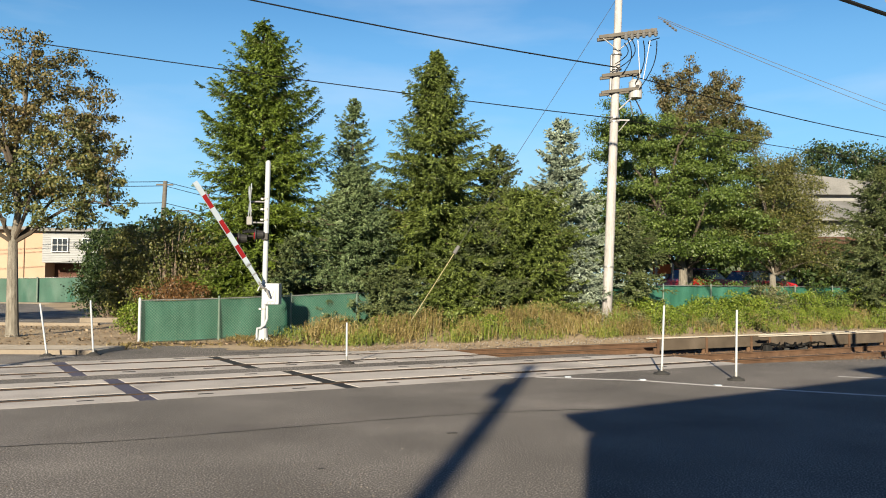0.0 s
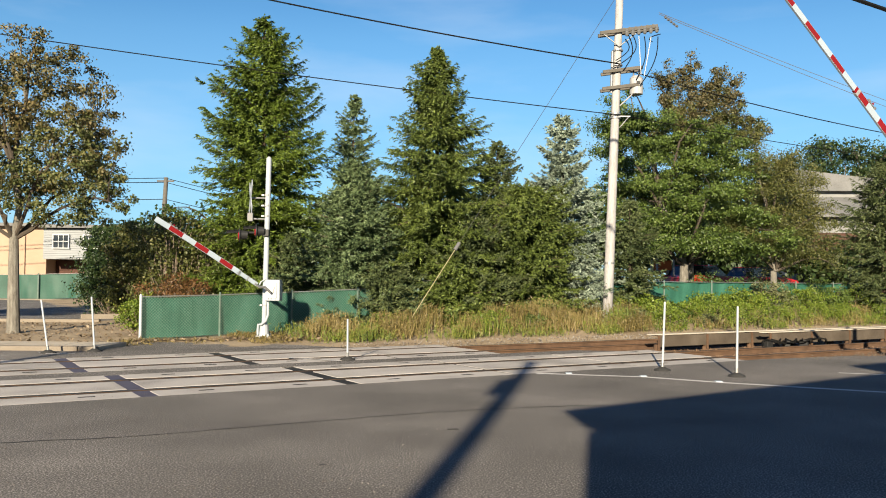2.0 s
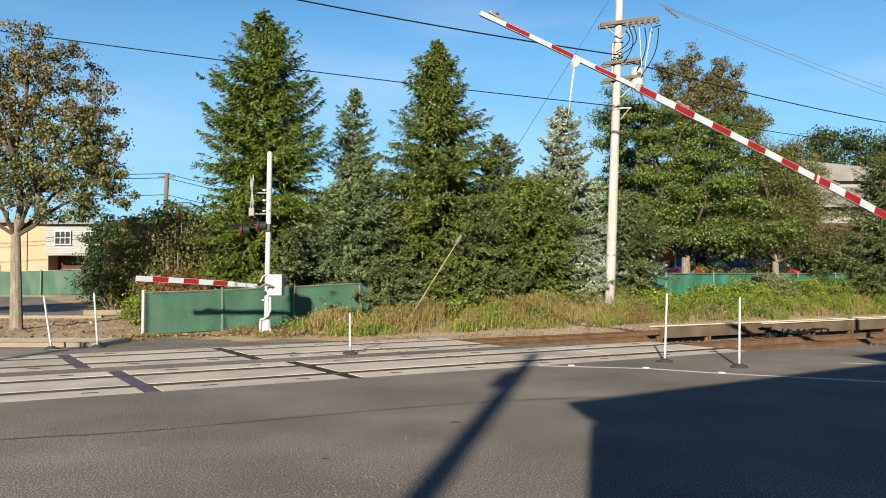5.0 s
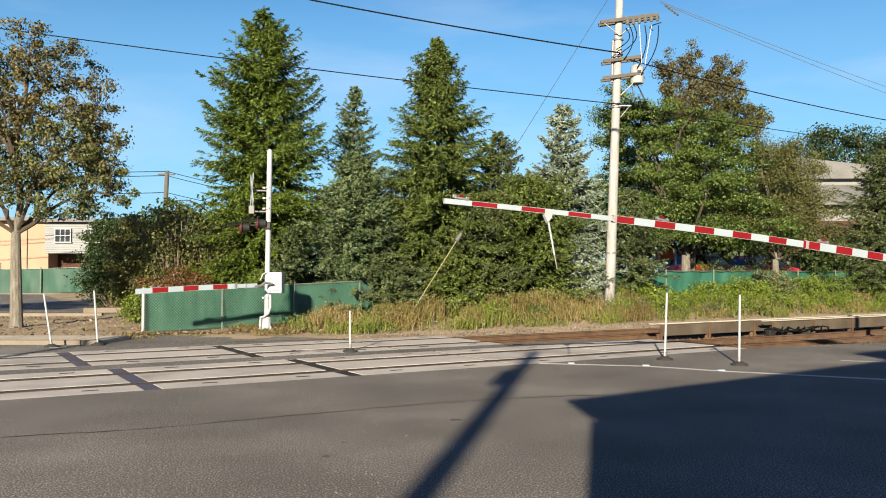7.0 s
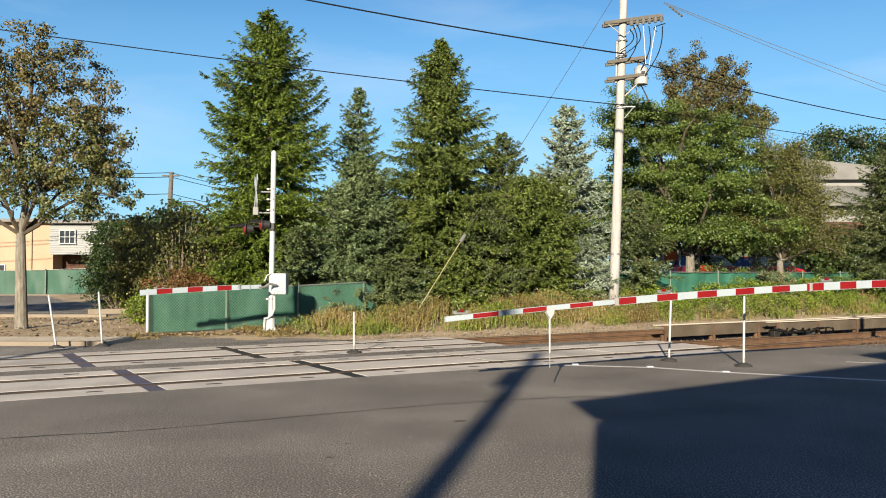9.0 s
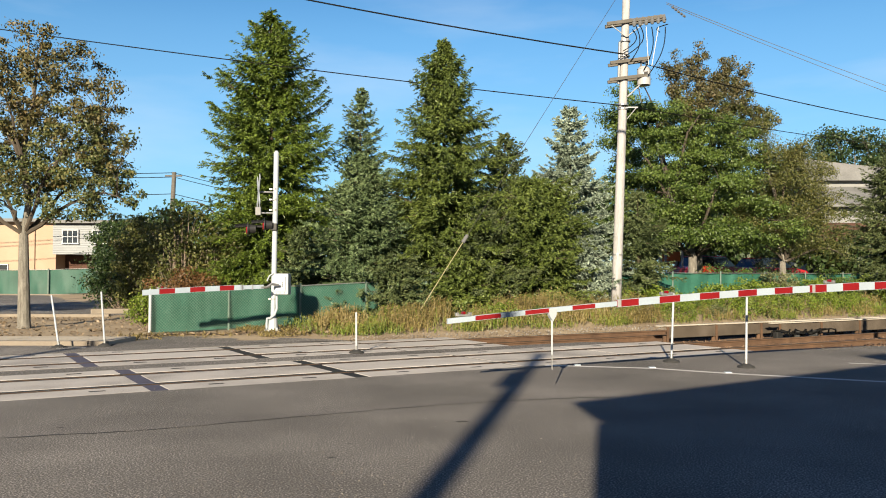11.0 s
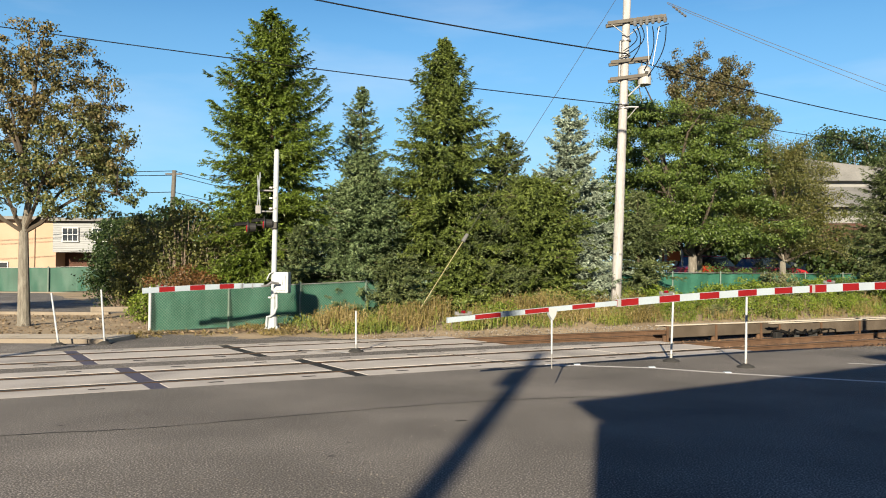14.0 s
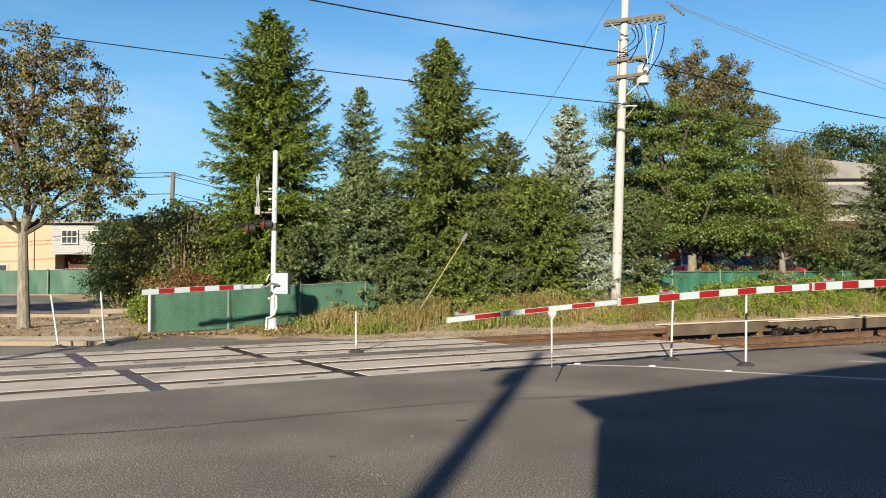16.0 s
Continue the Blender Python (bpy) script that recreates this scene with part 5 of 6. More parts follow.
def build_bank_bushes():
    rng = random.Random(12)
    for k in range(58):
        s, n = (rng.uniform(10.5, 38), rng.uniform(21.3, 23.9)) if k < 26 else (rng.uniform(22.6, 38), rng.uniform(21.7, 23.8))
        h = rng.uniform(0.35, 0.75) if k < 26 else rng.uniform(0.55, 0.95)
        x, y = sn(s, n)
        broadleaf("weed_clump", x, y, 0.0, 0.03, [(0, 0, h * 0.55, h * 0.8, h * 0.6, h * 0.5)], 26, 34, rng.choice((L_BRIGHT, GRASS, GRASS, N_OLIVE, L_GREEN)) if k < 26 else L_BRIGHT, 90 + k,
                  "low leafy green weed clump on the railway bank", "weed clump", leaf=0.06, clump=0.12, bark=TWIG, group="weed clumps on the bank", limb_every=3)


def blades(name, count, s0, s1, n0, n1, h0, h1, width, mat, seed, label, patch=0.5):
    """Upright grass and weed stalks, joined: each a bent blade with side leaves."""
    rng = np.random.default_rng(seed)
    s, n = rng.uniform(s0, s1, count * 2), rng.uniform(n0, n1, count * 2)
    dens = np.array([noise.noise((a * 0.7, b * 0.9, seed)) + 0.35 * noise.noise((a * 2.3, b * 2.3, seed + 5)) for a, b in zip(s, n)]) * 0.5 + 0.5
    keep = rng.uniform(0, 1, count * 2) < np.clip((dens - patch * 0.55) * 3.4, 0.03, 1)
    s, n, dens = s[keep][:count], n[keep][:count], dens[keep][:count]
    k = len(s)
    x, y = s * DS[0] + n * DN[0], s * DS[1] + n * DN[1]
    z = ground_z(x, y) - 0.02
    h = rng.uniform(h0, h1, k) * (0.62 + 0.38 * smooth(s, 11.0, 15.0)) * (1.0 - 0.3 * smooth(s, 20.0, 25.0)) * (0.45 + 0.85 * dens) * (0.55 + 0.45 * smooth(n, n0, n0 + 1.1))
    p = np.stack([x, y, z], 1)
    d = np.stack([rng.normal(0, 0.16, k), rng.normal(0, 0.16, k), np.ones(k)], 1)
    side = np.stack([np.ones(k), rng.normal(0, 0.8, k), np.zeros(k)], 1)
    v1, f1 = rhombs(p, d, side, h, width)
    q = 5
    t = rng.uniform(0.3, 1.0, (k, q))
    pp = p[:, None] + (d / np.linalg.norm(d, axis=1, keepdims=True))[:, None] * (h[:, None] * t)[..., None]
    dd = rng.normal(0, 0.8, (k, q, 3)) + np.array([0, 0, 0.5])
    v2, f2 = rhombs(pp.reshape(-1, 3), dd.reshape(-1, 3), rng.normal(0, 1, (k * q, 3)), rng.uniform(0.05, 0.13, k * q), rng.uniform(0.012, 0.03, k * q))
    ob = np_mesh(name, np.concatenate([v1, v2]), np.concatenate([f1, f2 + len(v1)]), mat)
    return tagged(ob, label, "weeds", kind="stuff")


def build_weeds():
    blades("tall_weeds", 8500, 9.5, 23, 21.3, 24.6, 0.55, 1.0, 0.016, WEED, 51, "tall dry straw-coloured weeds along the railway bank", 0.80)
    blades("tall_weeds", 4200, 23, 42, 21.2, 24.6, 0.5, 0.9, 0.016, WEED, 56, "dry straw-coloured weeds among green bushes on the bank", 0.85)
    blades("green_weeds", 8000, 8.8, 42, 21.0, 24.6, 0.28, 0.70, 0.022, GRASS, 52, "low yellow-green weeds on the railway bank", 0.85)
    blades("goldenrod", 5000, 9.5, 42, 21.2, 24.6, 0.4, 0.95, 0.020, L_BRIGHT, 55, "yellow-green goldenrod clumps on the railway bank", 1.0)
    blades("short_grass", 800, 7.5, 12, 21.8, 24.6, 0.06, 0.22, 0.012, WEED, 53, "short dry grass round the gate mast", 0.5)
    blades("verge_grass", 160, 3.5, 9, 22.6, 24.6, 0.05, 0.14, 0.012, WEED, 54, "sparse dry grass in front of the fence", 0.6)
    # leaf litter under the street tree
    rng = np.random.default_rng(9)
    k = 2600
    x, y = rng.uniform(-22, -8.2, k), rng.uniform(22.0, 32.0, k)
    x[:700] = rng.uniform(-8.2, -2.5, 700)
    y[:700] = 23.2 + 0.35 * (x[:700] + 8.2) * rng.uniform(0.2, 1.1, 700)
    p = np.stack([x, y, ground_z(x, y) + 0.012 + rng.uniform(0, 0.03, k)], 1)
    v, f = rhombs(p, rng.normal(0, 1, (k, 3)) * np.array([1, 1, 0.25]), rng.normal(0, 1, (k, 3)) * np.array([1, 1, 0.2]), rng.uniform(0.06, 0.16, k), rng.uniform(0.04, 0.09, k))
    tagged(np_mesh("leaf_litter", v, f, LITTER), "fallen brown leaves on the soil under the street tree", "leaf litter", kind="stuff")


build_conifers()
build_broadleaves()
build_bank_bushes()
build_weeds()


# ---- fences ----
def build_fence(name, pts, h, label, bay=3.0, mesh=True, posts=0.032, group="green fences", cloth=None):
    """Chain link with green fabric behind it, on round posts, along pts of (x, y)."""
    th = empty(name, Matrix(), label, "fence", group)
    run = [0.0]
    for a, b in zip(pts, pts[1:]):
        run.append(run[-1] + math.dist(a, b))

    def where(r):
        for i in range(len(pts) - 1):
            if r <= run[i + 1] + 1e-6:
                t = (r - run[i]) / (run[i + 1] - run[i])
                x, y = pts[i][0] + (pts[i + 1][0] - pts[i][0]) * t, pts[i][1] + (pts[i + 1][1] - pts[i][1]) * t
                return x, y, gz(x, y)
        return (*pts[-1], gz(*pts[-1]))
    total = run[-1]
    k = max(1, round(total / bay))
    d = Vector((pts[1][0] - pts[0][0], pts[1][1] - pts[0][1])).normalized()
    back = Vector((-d.y, d.x))
    for i in range(k + 1):
        x, y, z = where(total * i / k)
        bm = bmesh.new()
        tube(bm, (x, y, z - 0.05), (x, y, z + h + 0.04), posts * (1.3 if i in (0, k) else 1.0), seg=10)
        tube(bm, (x, y, z + h + 0.04), (x, y, z + h + 0.08), posts * 1.3, posts * 0.5, 10)
        part("post", bm, WHITE if i == 0 and mesh else FENCEPOST, th)
    for i in range(k):
        steps = 30
        v, f = [], []
        rows = 7
        for j in range(steps + 1):
            r = total * (i + j / steps) / k
            x, y, z = where(r)
            for q in range(rows):
                w = q / (rows - 1)
                bulge = 0.10 + 0.10 * noise.noise((r * 1.5, w * 0.9, 3.1)) + 0.035 * math.sin(r * 3.1) * (1 - w) + 0.03 * noise.noise((r * 6.0, w * 2.0, 7.3))
                v.append((x + back.x * bulge, y + back.y * bulge, z + 0.03 + (h - 0.05 - 0.03 * abs(noise.noise((r * 0.5, 0, 9)))) * w))
        for j in range(steps):
            for q in range(rows - 1):
                a = j * rows + q
                f.append((a, a + rows, a + rows + 1, a + 1))
        ob = np_mesh("fabric", v, f, cloth or FABRIC, th)
        ob.data.shade_smooth()
        bm = bmesh.new()
        a, b = where(total * i / k), where(total * (i + 1) / k)
        tube(bm, (a[0], a[1], a[2] + h), (b[0], b[1], b[2] + h), 0.014, seg=6)
        part("top_wire", bm, GALV, th)
        if mesh:
            # diamond mesh in thin flat wires
            length = math.dist(a[:2], b[:2])
            step, wid = 0.085, 0.0065
            vv, ff = [], []
            u0 = -h
            while u0 < length:
                for sgn in (1, -1):
                    p0, p1 = (u0, 0.0 if sgn > 0 else h), (u0 + h, h if sgn > 0 else 0.0)
                    t0, t1 = max(0.0, -u0 / h), min(1.0, (length - u0) / h)
                    if t1 - t0 < 0.02:
                        continue
                    e = []
                    for t in (t0, t1):
                        uu, zz = p0[0] + (p1[0] - p0[0]) * t, p0[1] + (p1[1] - p0[1]) * t
                        w = uu / length
                        e.append((a[0] + (b[0] - a[0]) * w - back.x * 0.03, a[1] + (b[1] - a[1]) * w - back.y * 0.03, a[2] + (b[2] - a[2]) * w + zz))
                    o = len(vv)
                    vv += [(e[0][0], e[0][1], e[0][2] - wid), (e[1][0], e[1][1], e[1][2] - wid), (e[1][0], e[1][1], e[1][2] + wid), (e[0][0], e[0][1], e[0][2] + wid)]
                    ff.append((o, o + 1, o + 2, o + 3))
                u0 += step
            np_mesh("wire_mesh", vv, ff, WIREGREEN, th)
    return th


FX, FY = -8.23, 23.9
FD = (0.852, 0.523)
build_fence("green_fence", [(FX, FY), (FX + 9.0 * FD[0], FY + 9.0 * FD[1])], 1.20, "chain-link fence with sagging green privacy fabric", 2.25)
build_fence("green_fence", [(FX + 9.2 * FD[0], FY + 9.2 * FD[1]), (FX + 38 * FD[0], FY + 38 * FD[1])], 1.42, "green privacy fence running along the railway bank", 3.0, mesh=False)
build_fence("green_fence", [(-60, 62.6), (-17.5, 62.6)], 1.85, "green privacy fence on steel posts across the car park", 3.9, mesh=False, posts=0.06, cloth=FABRIC_DARK)


# ---- buildings ----
STUCCO = material("tan_stucco", [(0.265, 0.182, 0.126), (0.315, 0.228, 0.166)], 0.6, 0.9, bump=0.2, fine=30)
SIDING = material("white_siding", [grey(0.1606, -0.06), grey(0.2065, -0.06)], 1, 0.6, bump=0.05)
BRICKWALL = material("brown_brick", [(0.0369, 0.0166, 0.0111), (0.0738, 0.0332, 0.0222)], 2, 0.9, bump=0.3, fine=20)
ROOF = material("grey_shingles", [grey(0.0968), grey(0.1536)], 1.0, 0.9, bump=0.4, fine=14)
GLASS = material("window_glass", [grey(0.0112), grey(0.0280)], 1, 0.08, bump=0.0, spec=0.8)
TRIMW = material("white_trim", [grey(0.2880, -0.03), grey(0.3708, -0.03)], 2, 0.6, bump=0.05)
OFFWHITE = material("off_white_wall", [grey(0.1480), grey(0.1928)], 1.5, 0.8, bump=0.1)
ORANGE_SIGN = material("orange_sign_paint", [(0.3360, 0.0800, 0.0200), (0.4000, 0.1040, 0.0280)], 2, 0.5, bump=0.02)
CARRED = material("red_car_paint", [(0.2272, 0.0068, 0.0085), (0.2840, 0.0114, 0.0114)], 2, 0.25, bump=0.0, spec=0.6)
CARGREY = material("silver_car_paint", [grey(0.2272), grey(0.2840)], 2, 0.3, 0.4, bump=0.0)
ORANGE = material("orange_sign_face", [(0.3692, 0.0795, 0.0170), (0.4260, 0.1136, 0.0284)], 2, 0.5, bump=0.0)


def window(parent, x, y, z, w, h, cols=1):
    bm = bmesh.new()
    for c, sz in (((x, y, z + h / 2 + 0.05), (w + 0.2, 0.12, 0.1)), ((x, y, z - h / 2 - 0.05), (w + 0.3, 0.16, 0.1)), ((x - w / 2 - 0.05, y, z), (0.1, 0.12, h)), ((x + w / 2 + 0.05, y, z), (0.1, 0.12, h)),
                  ((x, y, z), (w, 0.08, 0.06))):
        box(bm, c, sz, bevel=0.01)
    for k in range(1, cols):
        box(bm, (x - w / 2 + w * k / cols, y, z), (0.07, 0.09, h), bevel=0.008)
    win = part("window", bm, TRIMW, parent)
    bm = bmesh.new()
    box(bm, (x, y + 0.03, z), (w, 0.03, h))
    part("pane", bm, GLASS, win, "dark window pane")


def build_left_building():
    th = empty("office_building", pose(0, 80, 0), "tan stucco and white-sided two-storey building with brick below", "building", "buildings")
    bm = bmesh.new()
    box(bm, (-49.0, 5, 3.2), (25.0, 10, 6.4), bevel=0.03)
    part("wall", bm, STUCCO, th, "tan stucco wall")
    bm = bmesh.new()
    box(bm, (-31.4, 3.3, 4.75), (10.1, 7.9, 2.8))
    up = part("wall", bm, SIDING, th, "white clapboard upper wall")
    for k in range(17):
        bm = bmesh.new()
        box(bm, (-31.4, -0.66, 3.45 + k * 0.165), (10.2, 0.05, 0.155), m=Matrix.Rotation(-0.12, 4, "X"), bevel=0.01)
        part("siding_board", bm, SIDING, up)
    bm = bmesh.new()
    box(bm, (-31.4, 5.5, 1.65), (10.2, 7.0, 3.3), bevel=0.02)
    part("wall", bm, BRICKWALL, th, "shaded brown brick wall")
    for x, z in ((-49.0, 6.55), (-31.3, 6.4)):
        bm = bmesh.new()
        box(bm, (x, 4.6 if z > 6.5 else 4.2, z), (25.6 if z > 6.5 else 10.8, 11.0, 0.3), bevel=0.03)
        part("roof", bm, ROOF, th)
    window(th, -34.8, -0.84, 5.0, 1.35, 1.15, 3)
    window(th, -32.0, -0.84, 5.0, 1.35, 1.15, 3)
    window(th, -41.4, -0.06, 1.7, 0.75, 1.3)
    window(th, -45.5, -0.06, 1.7, 0.75, 1.3)
    window(th, -44.5, -0.06, 4.9, 0.9, 1.3)
    bm = bmesh.new()
    tube(bm, (-38.5, -0.1, 0), (-38.5, -0.1, 6.3), 0.06, seg=8)
    part("downpipe", bm, STUCCO, th)
    bm = bmesh.new()
    box(bm, (-34.0, 1.95, 1.55), (3.2, 0.2, 0.8), bevel=0.03)
    part("window", bm, GLASS, th, "dark ground-floor window")


def build_right_building():
    th = empty("grey_roofed_building", pose(27.0, 60, 1.3, 0, 0, -8), "white building with two stepped grey shingle roofs", "building", "buildings")
    bm = bmesh.new()
    box(bm, (6.0, 7.0, 4.0), (13.0, 9.0, 8.0), bevel=0.03)
    part("wall", bm, OFFWHITE, th)
    bm = bmesh.new()
    prism(bm, [(-1.3, 7.3), (-1.3, 8.95), (4.0, 8.25), (13.2, 7.5), (13.2, 7.15)], 1.9, 12.0)
    part("roof", bm, ROOF, th, "grey shingle main roof")
    bm = bmesh.new()
    prism(bm, [(2.48, 6.85), (2.48, 6.65), (-0.9, 5.15), (-0.9, 5.3)], -0.4, 12.4, Matrix(((0, 1, 0, 0), (1, 0, 0, 0), (0, 0, 1, 0), (0, 0, 0, 1))))
    part("roof", bm, ROOF, th, "grey shingle lower roof")
    bm = bmesh.new()
    box(bm, (6.0, 1.2, 4.6), (12.4, 2.56, 1.1), bevel=0.02)
    part("wall", bm, OFFWHITE, th, "white lower wall")
    bm = bmesh.new()
    box(bm, (6.0, 1.15, 2.0), (12.5, 2.66, 4.06), bevel=0.02)
    part("wall", bm, BRICKWALL, th, "brown brick base wall")


def car(x, y, turn, paint, label):
    z = gz(x, y)
    th = empty("parked_car", pose(x, y, z, 0, 0, turn), label, "car", "parked cars")
    bm = bmesh.new()
    prism(bm, [(-2.2, 0.3), (2.2, 0.3), (2.25, 0.55), (2.15, 0.8), (1.2, 0.98), (-1.9, 1.0), (-2.2, 0.85), (-2.25, 0.5)], -0.88, 0.88)
    bmesh.ops.bevel(bm, geom=list(bm.edges), offset=0.06, segments=2, affect="EDGES")
    part("body", bm, paint, th)
    bm = bmesh.new()
    prism(bm, [(-1.75, 0.97), (1.15, 0.97), (0.45, 1.48), (-1.2, 1.5)], -0.74, 0.74)
    bmesh.ops.bevel(bm, geom=list(bm.edges), offset=0.05, segments=2, affect="EDGES")
    part("cabin", bm, GLASS, th, "dark glass cabin")
    bm = bmesh.new()
    box(bm, (-0.4, 0, 1.5), (1.7, 1.36, 0.05), bevel=0.02)
    part("roof", bm, paint, th)
    for wx in (-1.4, 1.4):
        for wy in (-0.85, 0.85):
            bm = bmesh.new()
            tube(bm, (wx, wy - 0.1, 0.32), (wx, wy + 0.1, 0.32), 0.32, seg=18)
            w = part("wheel", bm, DARKRUBBER, th)
            bm = bmesh.new()
            tube(bm, (wx, wy - 0.11, 0.32), (wx, wy + 0.11, 0.32), 0.19, seg=14)
            part("rim", bm, ALU, w)


build_left_building()
build_right_building()
sign = empty("sign_board", pose(12.0, 44.0, gz(12.0, 44.0), 0, 0, -10), "orange sign board on two white posts in the car park", "sign")
bm = bmesh.new()
box(bm, (0, 0, 1.45), (0.62, 0.03, 0.5), bevel=0.006)
part("panel", bm, ORANGE_SIGN, sign, "orange panel")
for u in (-0.42, 0.42):
    bm = bmesh.new()
    box(bm, (u, 0.01, 0.9), (0.09, 0.09, 1.9), bevel=0.01)
    part("post", bm, WHITE, sign, "white post")
car(14.2, 45.0, 25, CARRED, "red car parked behind the maple")
car(18.0, 47.0, 25, CARRED, "red car parked farther along the lot")
car(-0.4, 37.5, 20, CARGREY, "silver car glimpsed through the spruces")


def build_sign():
    x, y = 12.1, 45.5
    th = empty("lot_sign", pose(x, y, gz(x, y)), "orange sign board between pale posts in the car park", "sign")
    for dx in (-0.42, 0.42):
        bm = bmesh.new()
        box(bm, (dx, 0, 0.8), (0.14, 0.14, 1.6), bevel=0.012)
        part("post", bm, TRIMW, th)
    bm = bmesh.new()
    box(bm, (0, 0, 1.25), (0.7, 0.06, 0.62), bevel=0.01)
    board = part("board", bm, ORANGE, th)
    for k in range(3):
        bm = bmesh.new()
        box(bm, (0, -0.035, 1.08 + 0.16 * k), (0.5, 0.01, 0.05))
        part("writing_bar", bm, TRIMW, board)


build_sign()


# far pole and its wires, west
def build_far_pole():
    th = empty("utility_pole", pose(-22.6, 70, 0), "grey wooden utility pole far behind the shrubs", "utility pole", "utility poles")
    bm = bmesh.new()
    tube_line(bm, [(0, 0, 0), (0.15, 0, 5), (0.35, 0, 10.0)], 0.24, 10, 0.17)
    part("shaft", bm, ARMWOOD, th)
    bm = bmesh.new()
    box(bm, (0.3, 0, 9.7), (1.4, 0.12, 0.12), bevel=0.01)
    part("crossarm", bm, ARMWOOD, th)
    for z, z2 in ((9.95, 9.0), (9.6, 8.6), (8.2, 7.4)):
        wire("overhead_wire", (-22.3, 70, z), (-52, 62, z + 0.2), 0.5, 0.03, CABLE, "thin dark overhead wire far behind the shrubs")
        wire("overhead_wire", (-22.3, 70, z), (-2, 78, z2 - 2.0), 0.5, 0.025, CABLE, "thin dark overhead wire far behind the shrubs")


build_far_pole()


# guy wire from the pole's top to the bank
def build_guy():
    th = empty("guy_wire", Matrix(), "steel guy wire with a pale insulator and guard", "guy wire")
    a, b = Vector((6.62, 31.0, 12.3)), Vector((-1.0, 26.2, 0.1))
    bm = bmesh.new()
    tube_line(bm, [a.lerp(b, i / 10) for i in range(11)], 0.009, 5)
    part("strand", bm, GUYSTEEL, th)
    bm = bmesh.new()
    tube(bm, a.lerp(b, 0.765), a.lerp(b, 0.785), 0.06, 0.07, 10)
    part("insulator", bm, PORCELAIN, th)
    bm = bmesh.new()
    tube(bm, a.lerp(b, 0.785), a.lerp(b, 1.0), 0.014, seg=8)
    part("guard", bm, GUYGUARD, th, "pale yellow guy guard")


build_guy()


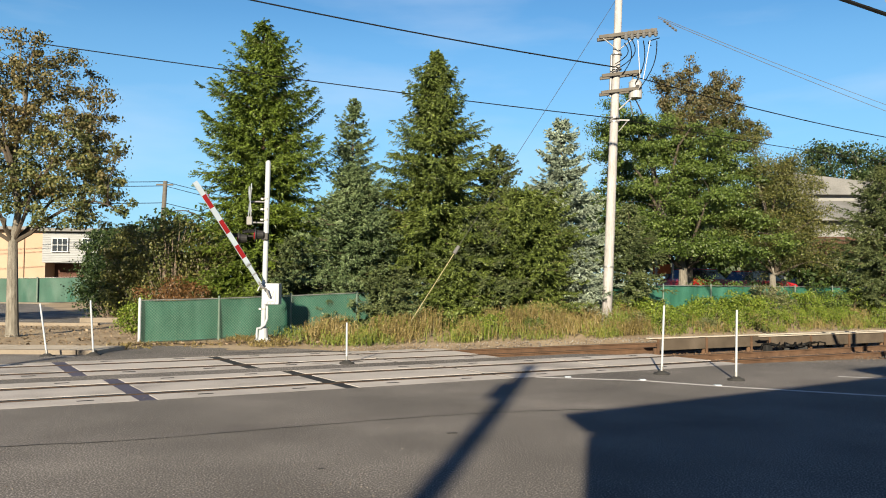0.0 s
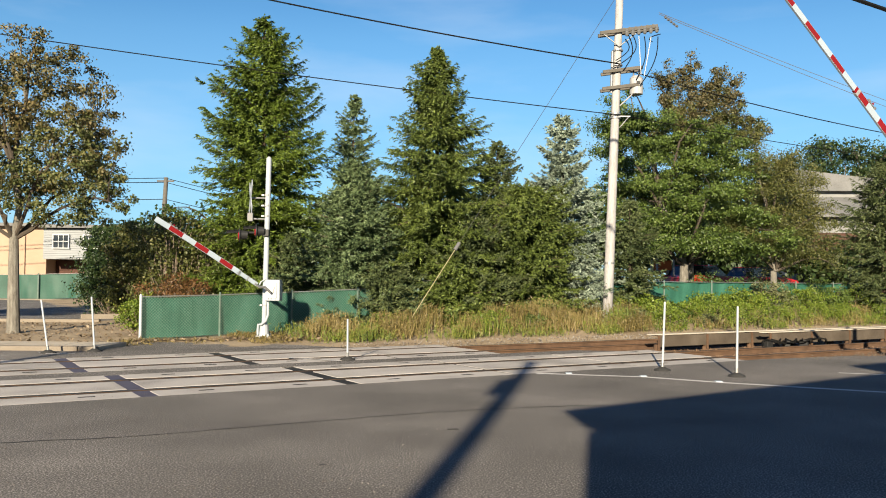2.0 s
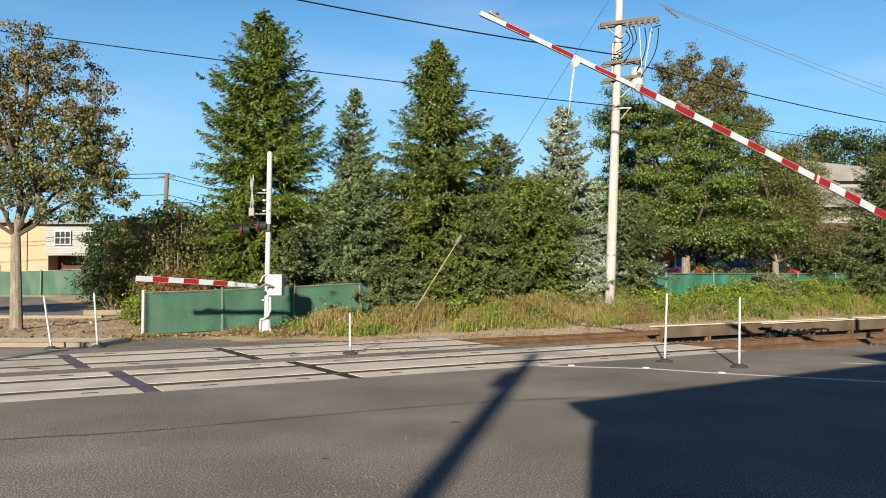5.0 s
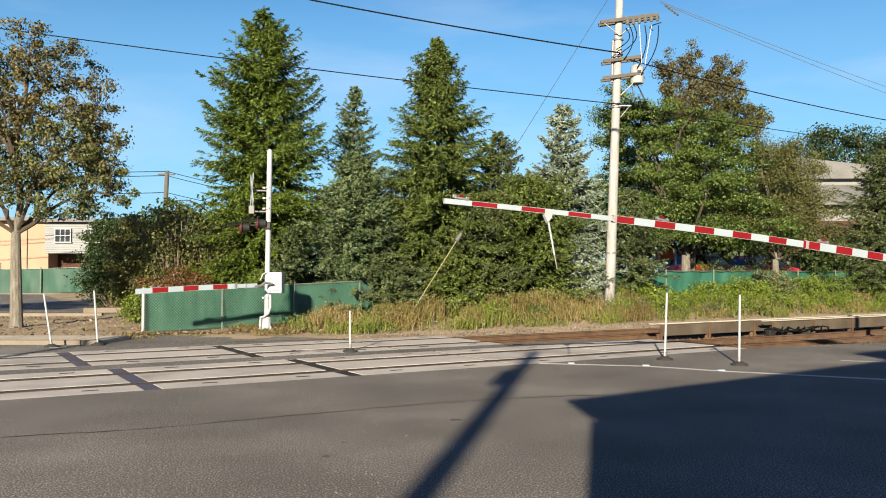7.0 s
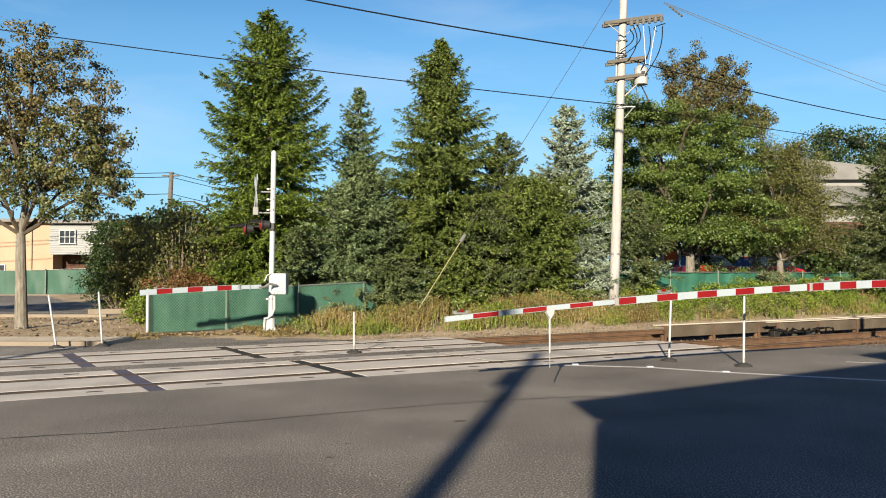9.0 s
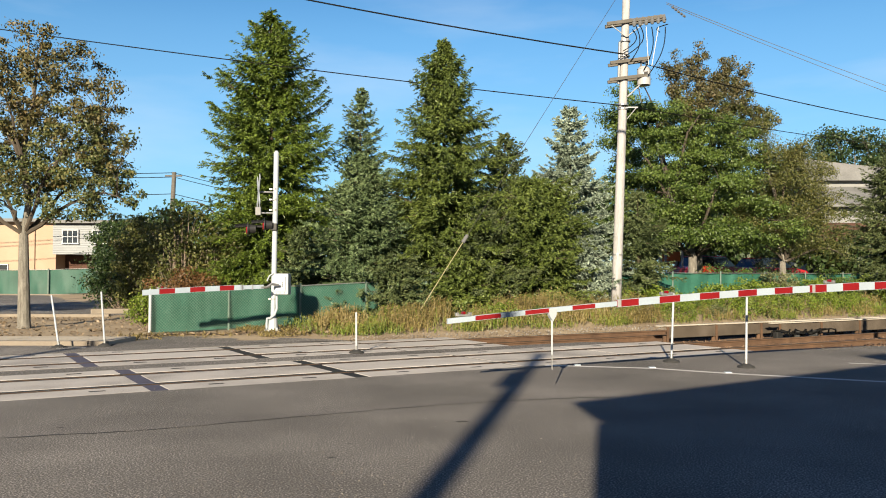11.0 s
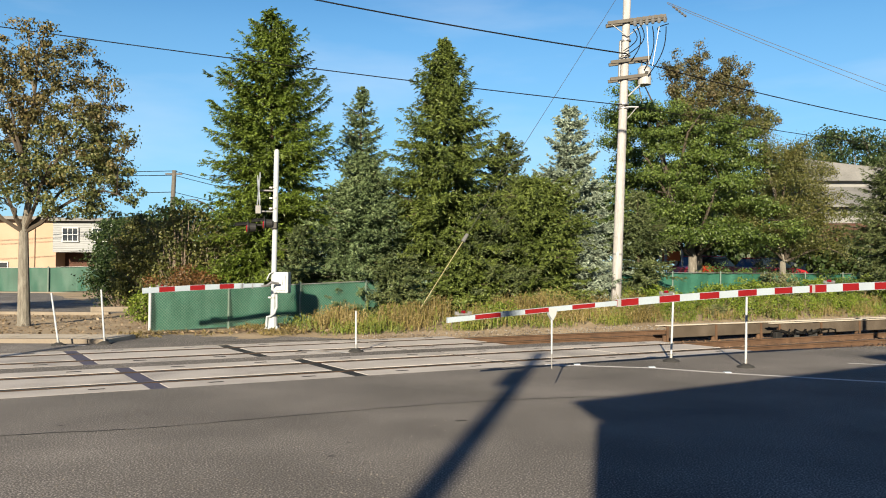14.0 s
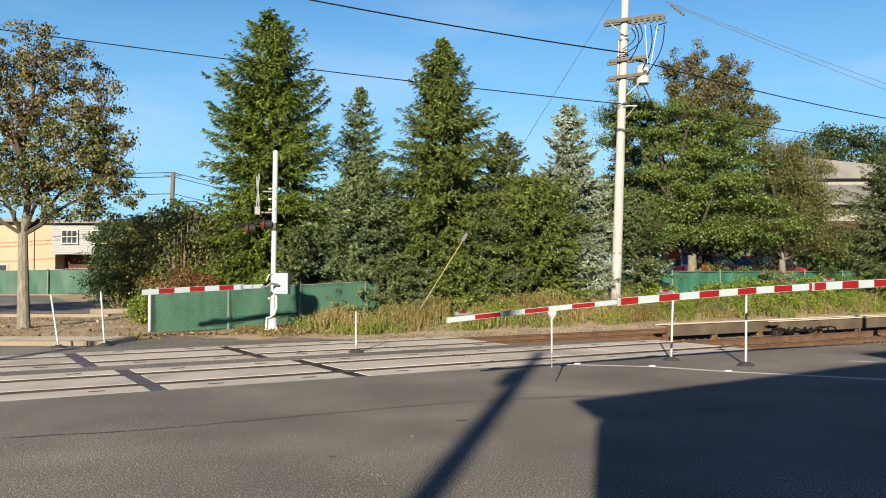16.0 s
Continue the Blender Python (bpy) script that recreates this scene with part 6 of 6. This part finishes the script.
# ---- behind the camera: what throws the long shadows on the road, and unseen sky blockers ----
def build_behind():
    d = (0.809, 0.588)
    nb = (0.588, -0.809)
    cx, cy = -1.1, -3.35
    h = 4.95

    def corner(a, b):
        return (cx + d[0] * a + nb[0] * b, cy + d[1] * a + nb[1] * b)
    th = empty("shop_building", Matrix(), "low stucco building with a flat overhanging roof beside the road", "building", "buildings")
    bm = bmesh.new()
    slab(bm, [corner(0.2, 0.3), corner(45, 0.3), corner(45, 14), corner(0.2, 14)], -0.05, h - 0.5)
    part("wall", bm, STUCCO, th)
    bm = bmesh.new()
    low = [bm.verts.new((*corner(a, b), h - 0.44)) for a, b in ((0.2, 0.3), (45, 0.3), (45, 14), (0.2, 14))]
    high = [bm.verts.new((*corner(a, b), h)) for a, b in ((0, 0), (45.2, 0), (45.2, 14.3), (0, 14.3))]
    bm.faces.new(low[::-1])
    bm.faces.new(high)
    for i in range(4):
        bm.faces.new((low[i], low[(i + 1) % 4], high[(i + 1) % 4], high[i]))
    bmesh.ops.recalc_face_normals(bm, faces=bm.faces)
    part("roof", bm, ROOF, th)
    bm = bmesh.new()
    low = [bm.verts.new((*corner(a, b), h + 0.1)) for a, b in ((8.66, 0.3), (45, 0.3), (45, 14), (8.66, 14))]
    high = [bm.verts.new((*corner(a, b), h + 0.54)) for a, b in ((8.46, 0), (45.2, 0), (45.2, 14.3), (8.46, 14.3))]
    base = [bm.verts.new((v.co.x, v.co.y, h - 0.02)) for v in low]
    bm.faces.new(high)
    for lo_, hi_ in ((base, low), (low, high)):
        for i in range(4):
            bm.faces.new((lo_[i], lo_[(i + 1) % 4], hi_[(i + 1) % 4], hi_[i]))
    bmesh.ops.recalc_face_normals(bm, faces=bm.faces)
    part("parapet", bm, STUCCO, th)
    # plain unseen blocks, added to close the street and cut low sky light
    for x0, x1, y, hh in ((-75, -30, -48, 11.0), (-29, 8, -52, 12.5), (9, 50, -50, 11.5), (51, 90, -40, 10.0)):
        bm = bmesh.new()
        slab(bm, [(x0, y - 12), (x1, y - 12), (x1, y), (x0, y)], -0.05, hh)
        ob = part("sky_blocker", bm, BRICKWALL)
        tagged(ob, "plain brown brick block added unseen to cut skylight", "building", "buildings")
    # the pole by the road
    x, y = -3.86, -12.9
    po = empty("utility_pole", pose(x, y, 0), "wooden utility pole beside the road", "utility pole", "utility poles")
    bm = bmesh.new()
    tube_line(bm, [(0, 0, 0), (0, 0, 5), (0, 0, 10.4)], 0.17, 12, 0.13)
    part("shaft", bm, POLEWOOD, po)
    bm = bmesh.new()
    tube(bm, (-0.16, 0, 8.62), (-0.15, 0, 9.25), 0.17, seg=16)
    part("transformer", bm, TANK, po)
    bm = bmesh.new()
    tube_line(bm, [(-12.9, -4.0, -0.05), (-12.9, -4.0, 4.5), (-12.9, -4.0, 9.0)], 0.13, 10, 0.11)
    tagged(part("steel_pole", bm, GALV), "galvanised steel pole beside the road", "pole")


build_behind()


# ---- what moves ----
NEAR_ANGLES = [(0.0, 61.5), (0.5, 56.8), (1.0, 52.1), (1.5, 47.4), (2.0, 42.9), (2.5, 39.2), (3.0, 35.4), (3.5, 31.7), (4.0, 28.0), (4.2, 26.5), (4.7, 22.8), (5.2, 19.0), (5.7, 15.3), (6.3, 11.2),
               (6.5, 10.0), (7.0, 7.6), (7.5, 5.5), (8.0, 2.9), (8.5, 0.6), (8.8, 0.1), (9.0, 0.1), (9.2, 0.0), (12.5, 0.0), (16.0, 0.0)]
FAR_ANGLES = [(0.0, 55.7), (0.5, 49.4), (1.0, 43.3), (1.5, 37.2), (2.0, 32.0), (2.5, 26.8), (3.0, 21.7), (3.5, 17.0), (4.0, 12.5), (4.2, 10.8), (4.7, 7.2), (5.2, 3.9), (5.7, 0.9), (6.3, -0.7), (7.0, -0.8), (16.0, -0.8)]
# swing of the hinged rest against the plumb line
REST_SWING = [(0.0, 0), (2.0, 4), (4.0, -4), (6.3, -14), (6.6, 10), (7.0, 12), (7.5, -2), (8.0, 14), (8.3, 4), (8.6, 0), (9.0, 0), (16.0, 0)]


def motions():
    walk(NEAR_ARM, [(t, pose(0, 0, 1.6, 0, a, 0)) for t, a in NEAR_ANGLES])
    ts = [t for t, a in NEAR_ANGLES]
    vs = [a for t, a in NEAR_ANGLES]
    rows = []
    for t in sorted({*ts, *[t for t, a in REST_SWING]}):
        a = float(np.interp(t, ts, vs))
        s = float(np.interp(t, [q for q, _ in REST_SWING], [q for _, q in REST_SWING]))
        rows.append((t, pose(*REST_AT, 0, -a - s, 0)))
    walk(NEAR_REST, rows)
    walk(FAR_ARM, [(t, pose(*FAR_AT, 0, 0, 37) @ pose(0, 0, 0, 0, a, 0)) for t, a in FAR_ANGLES])


motions()
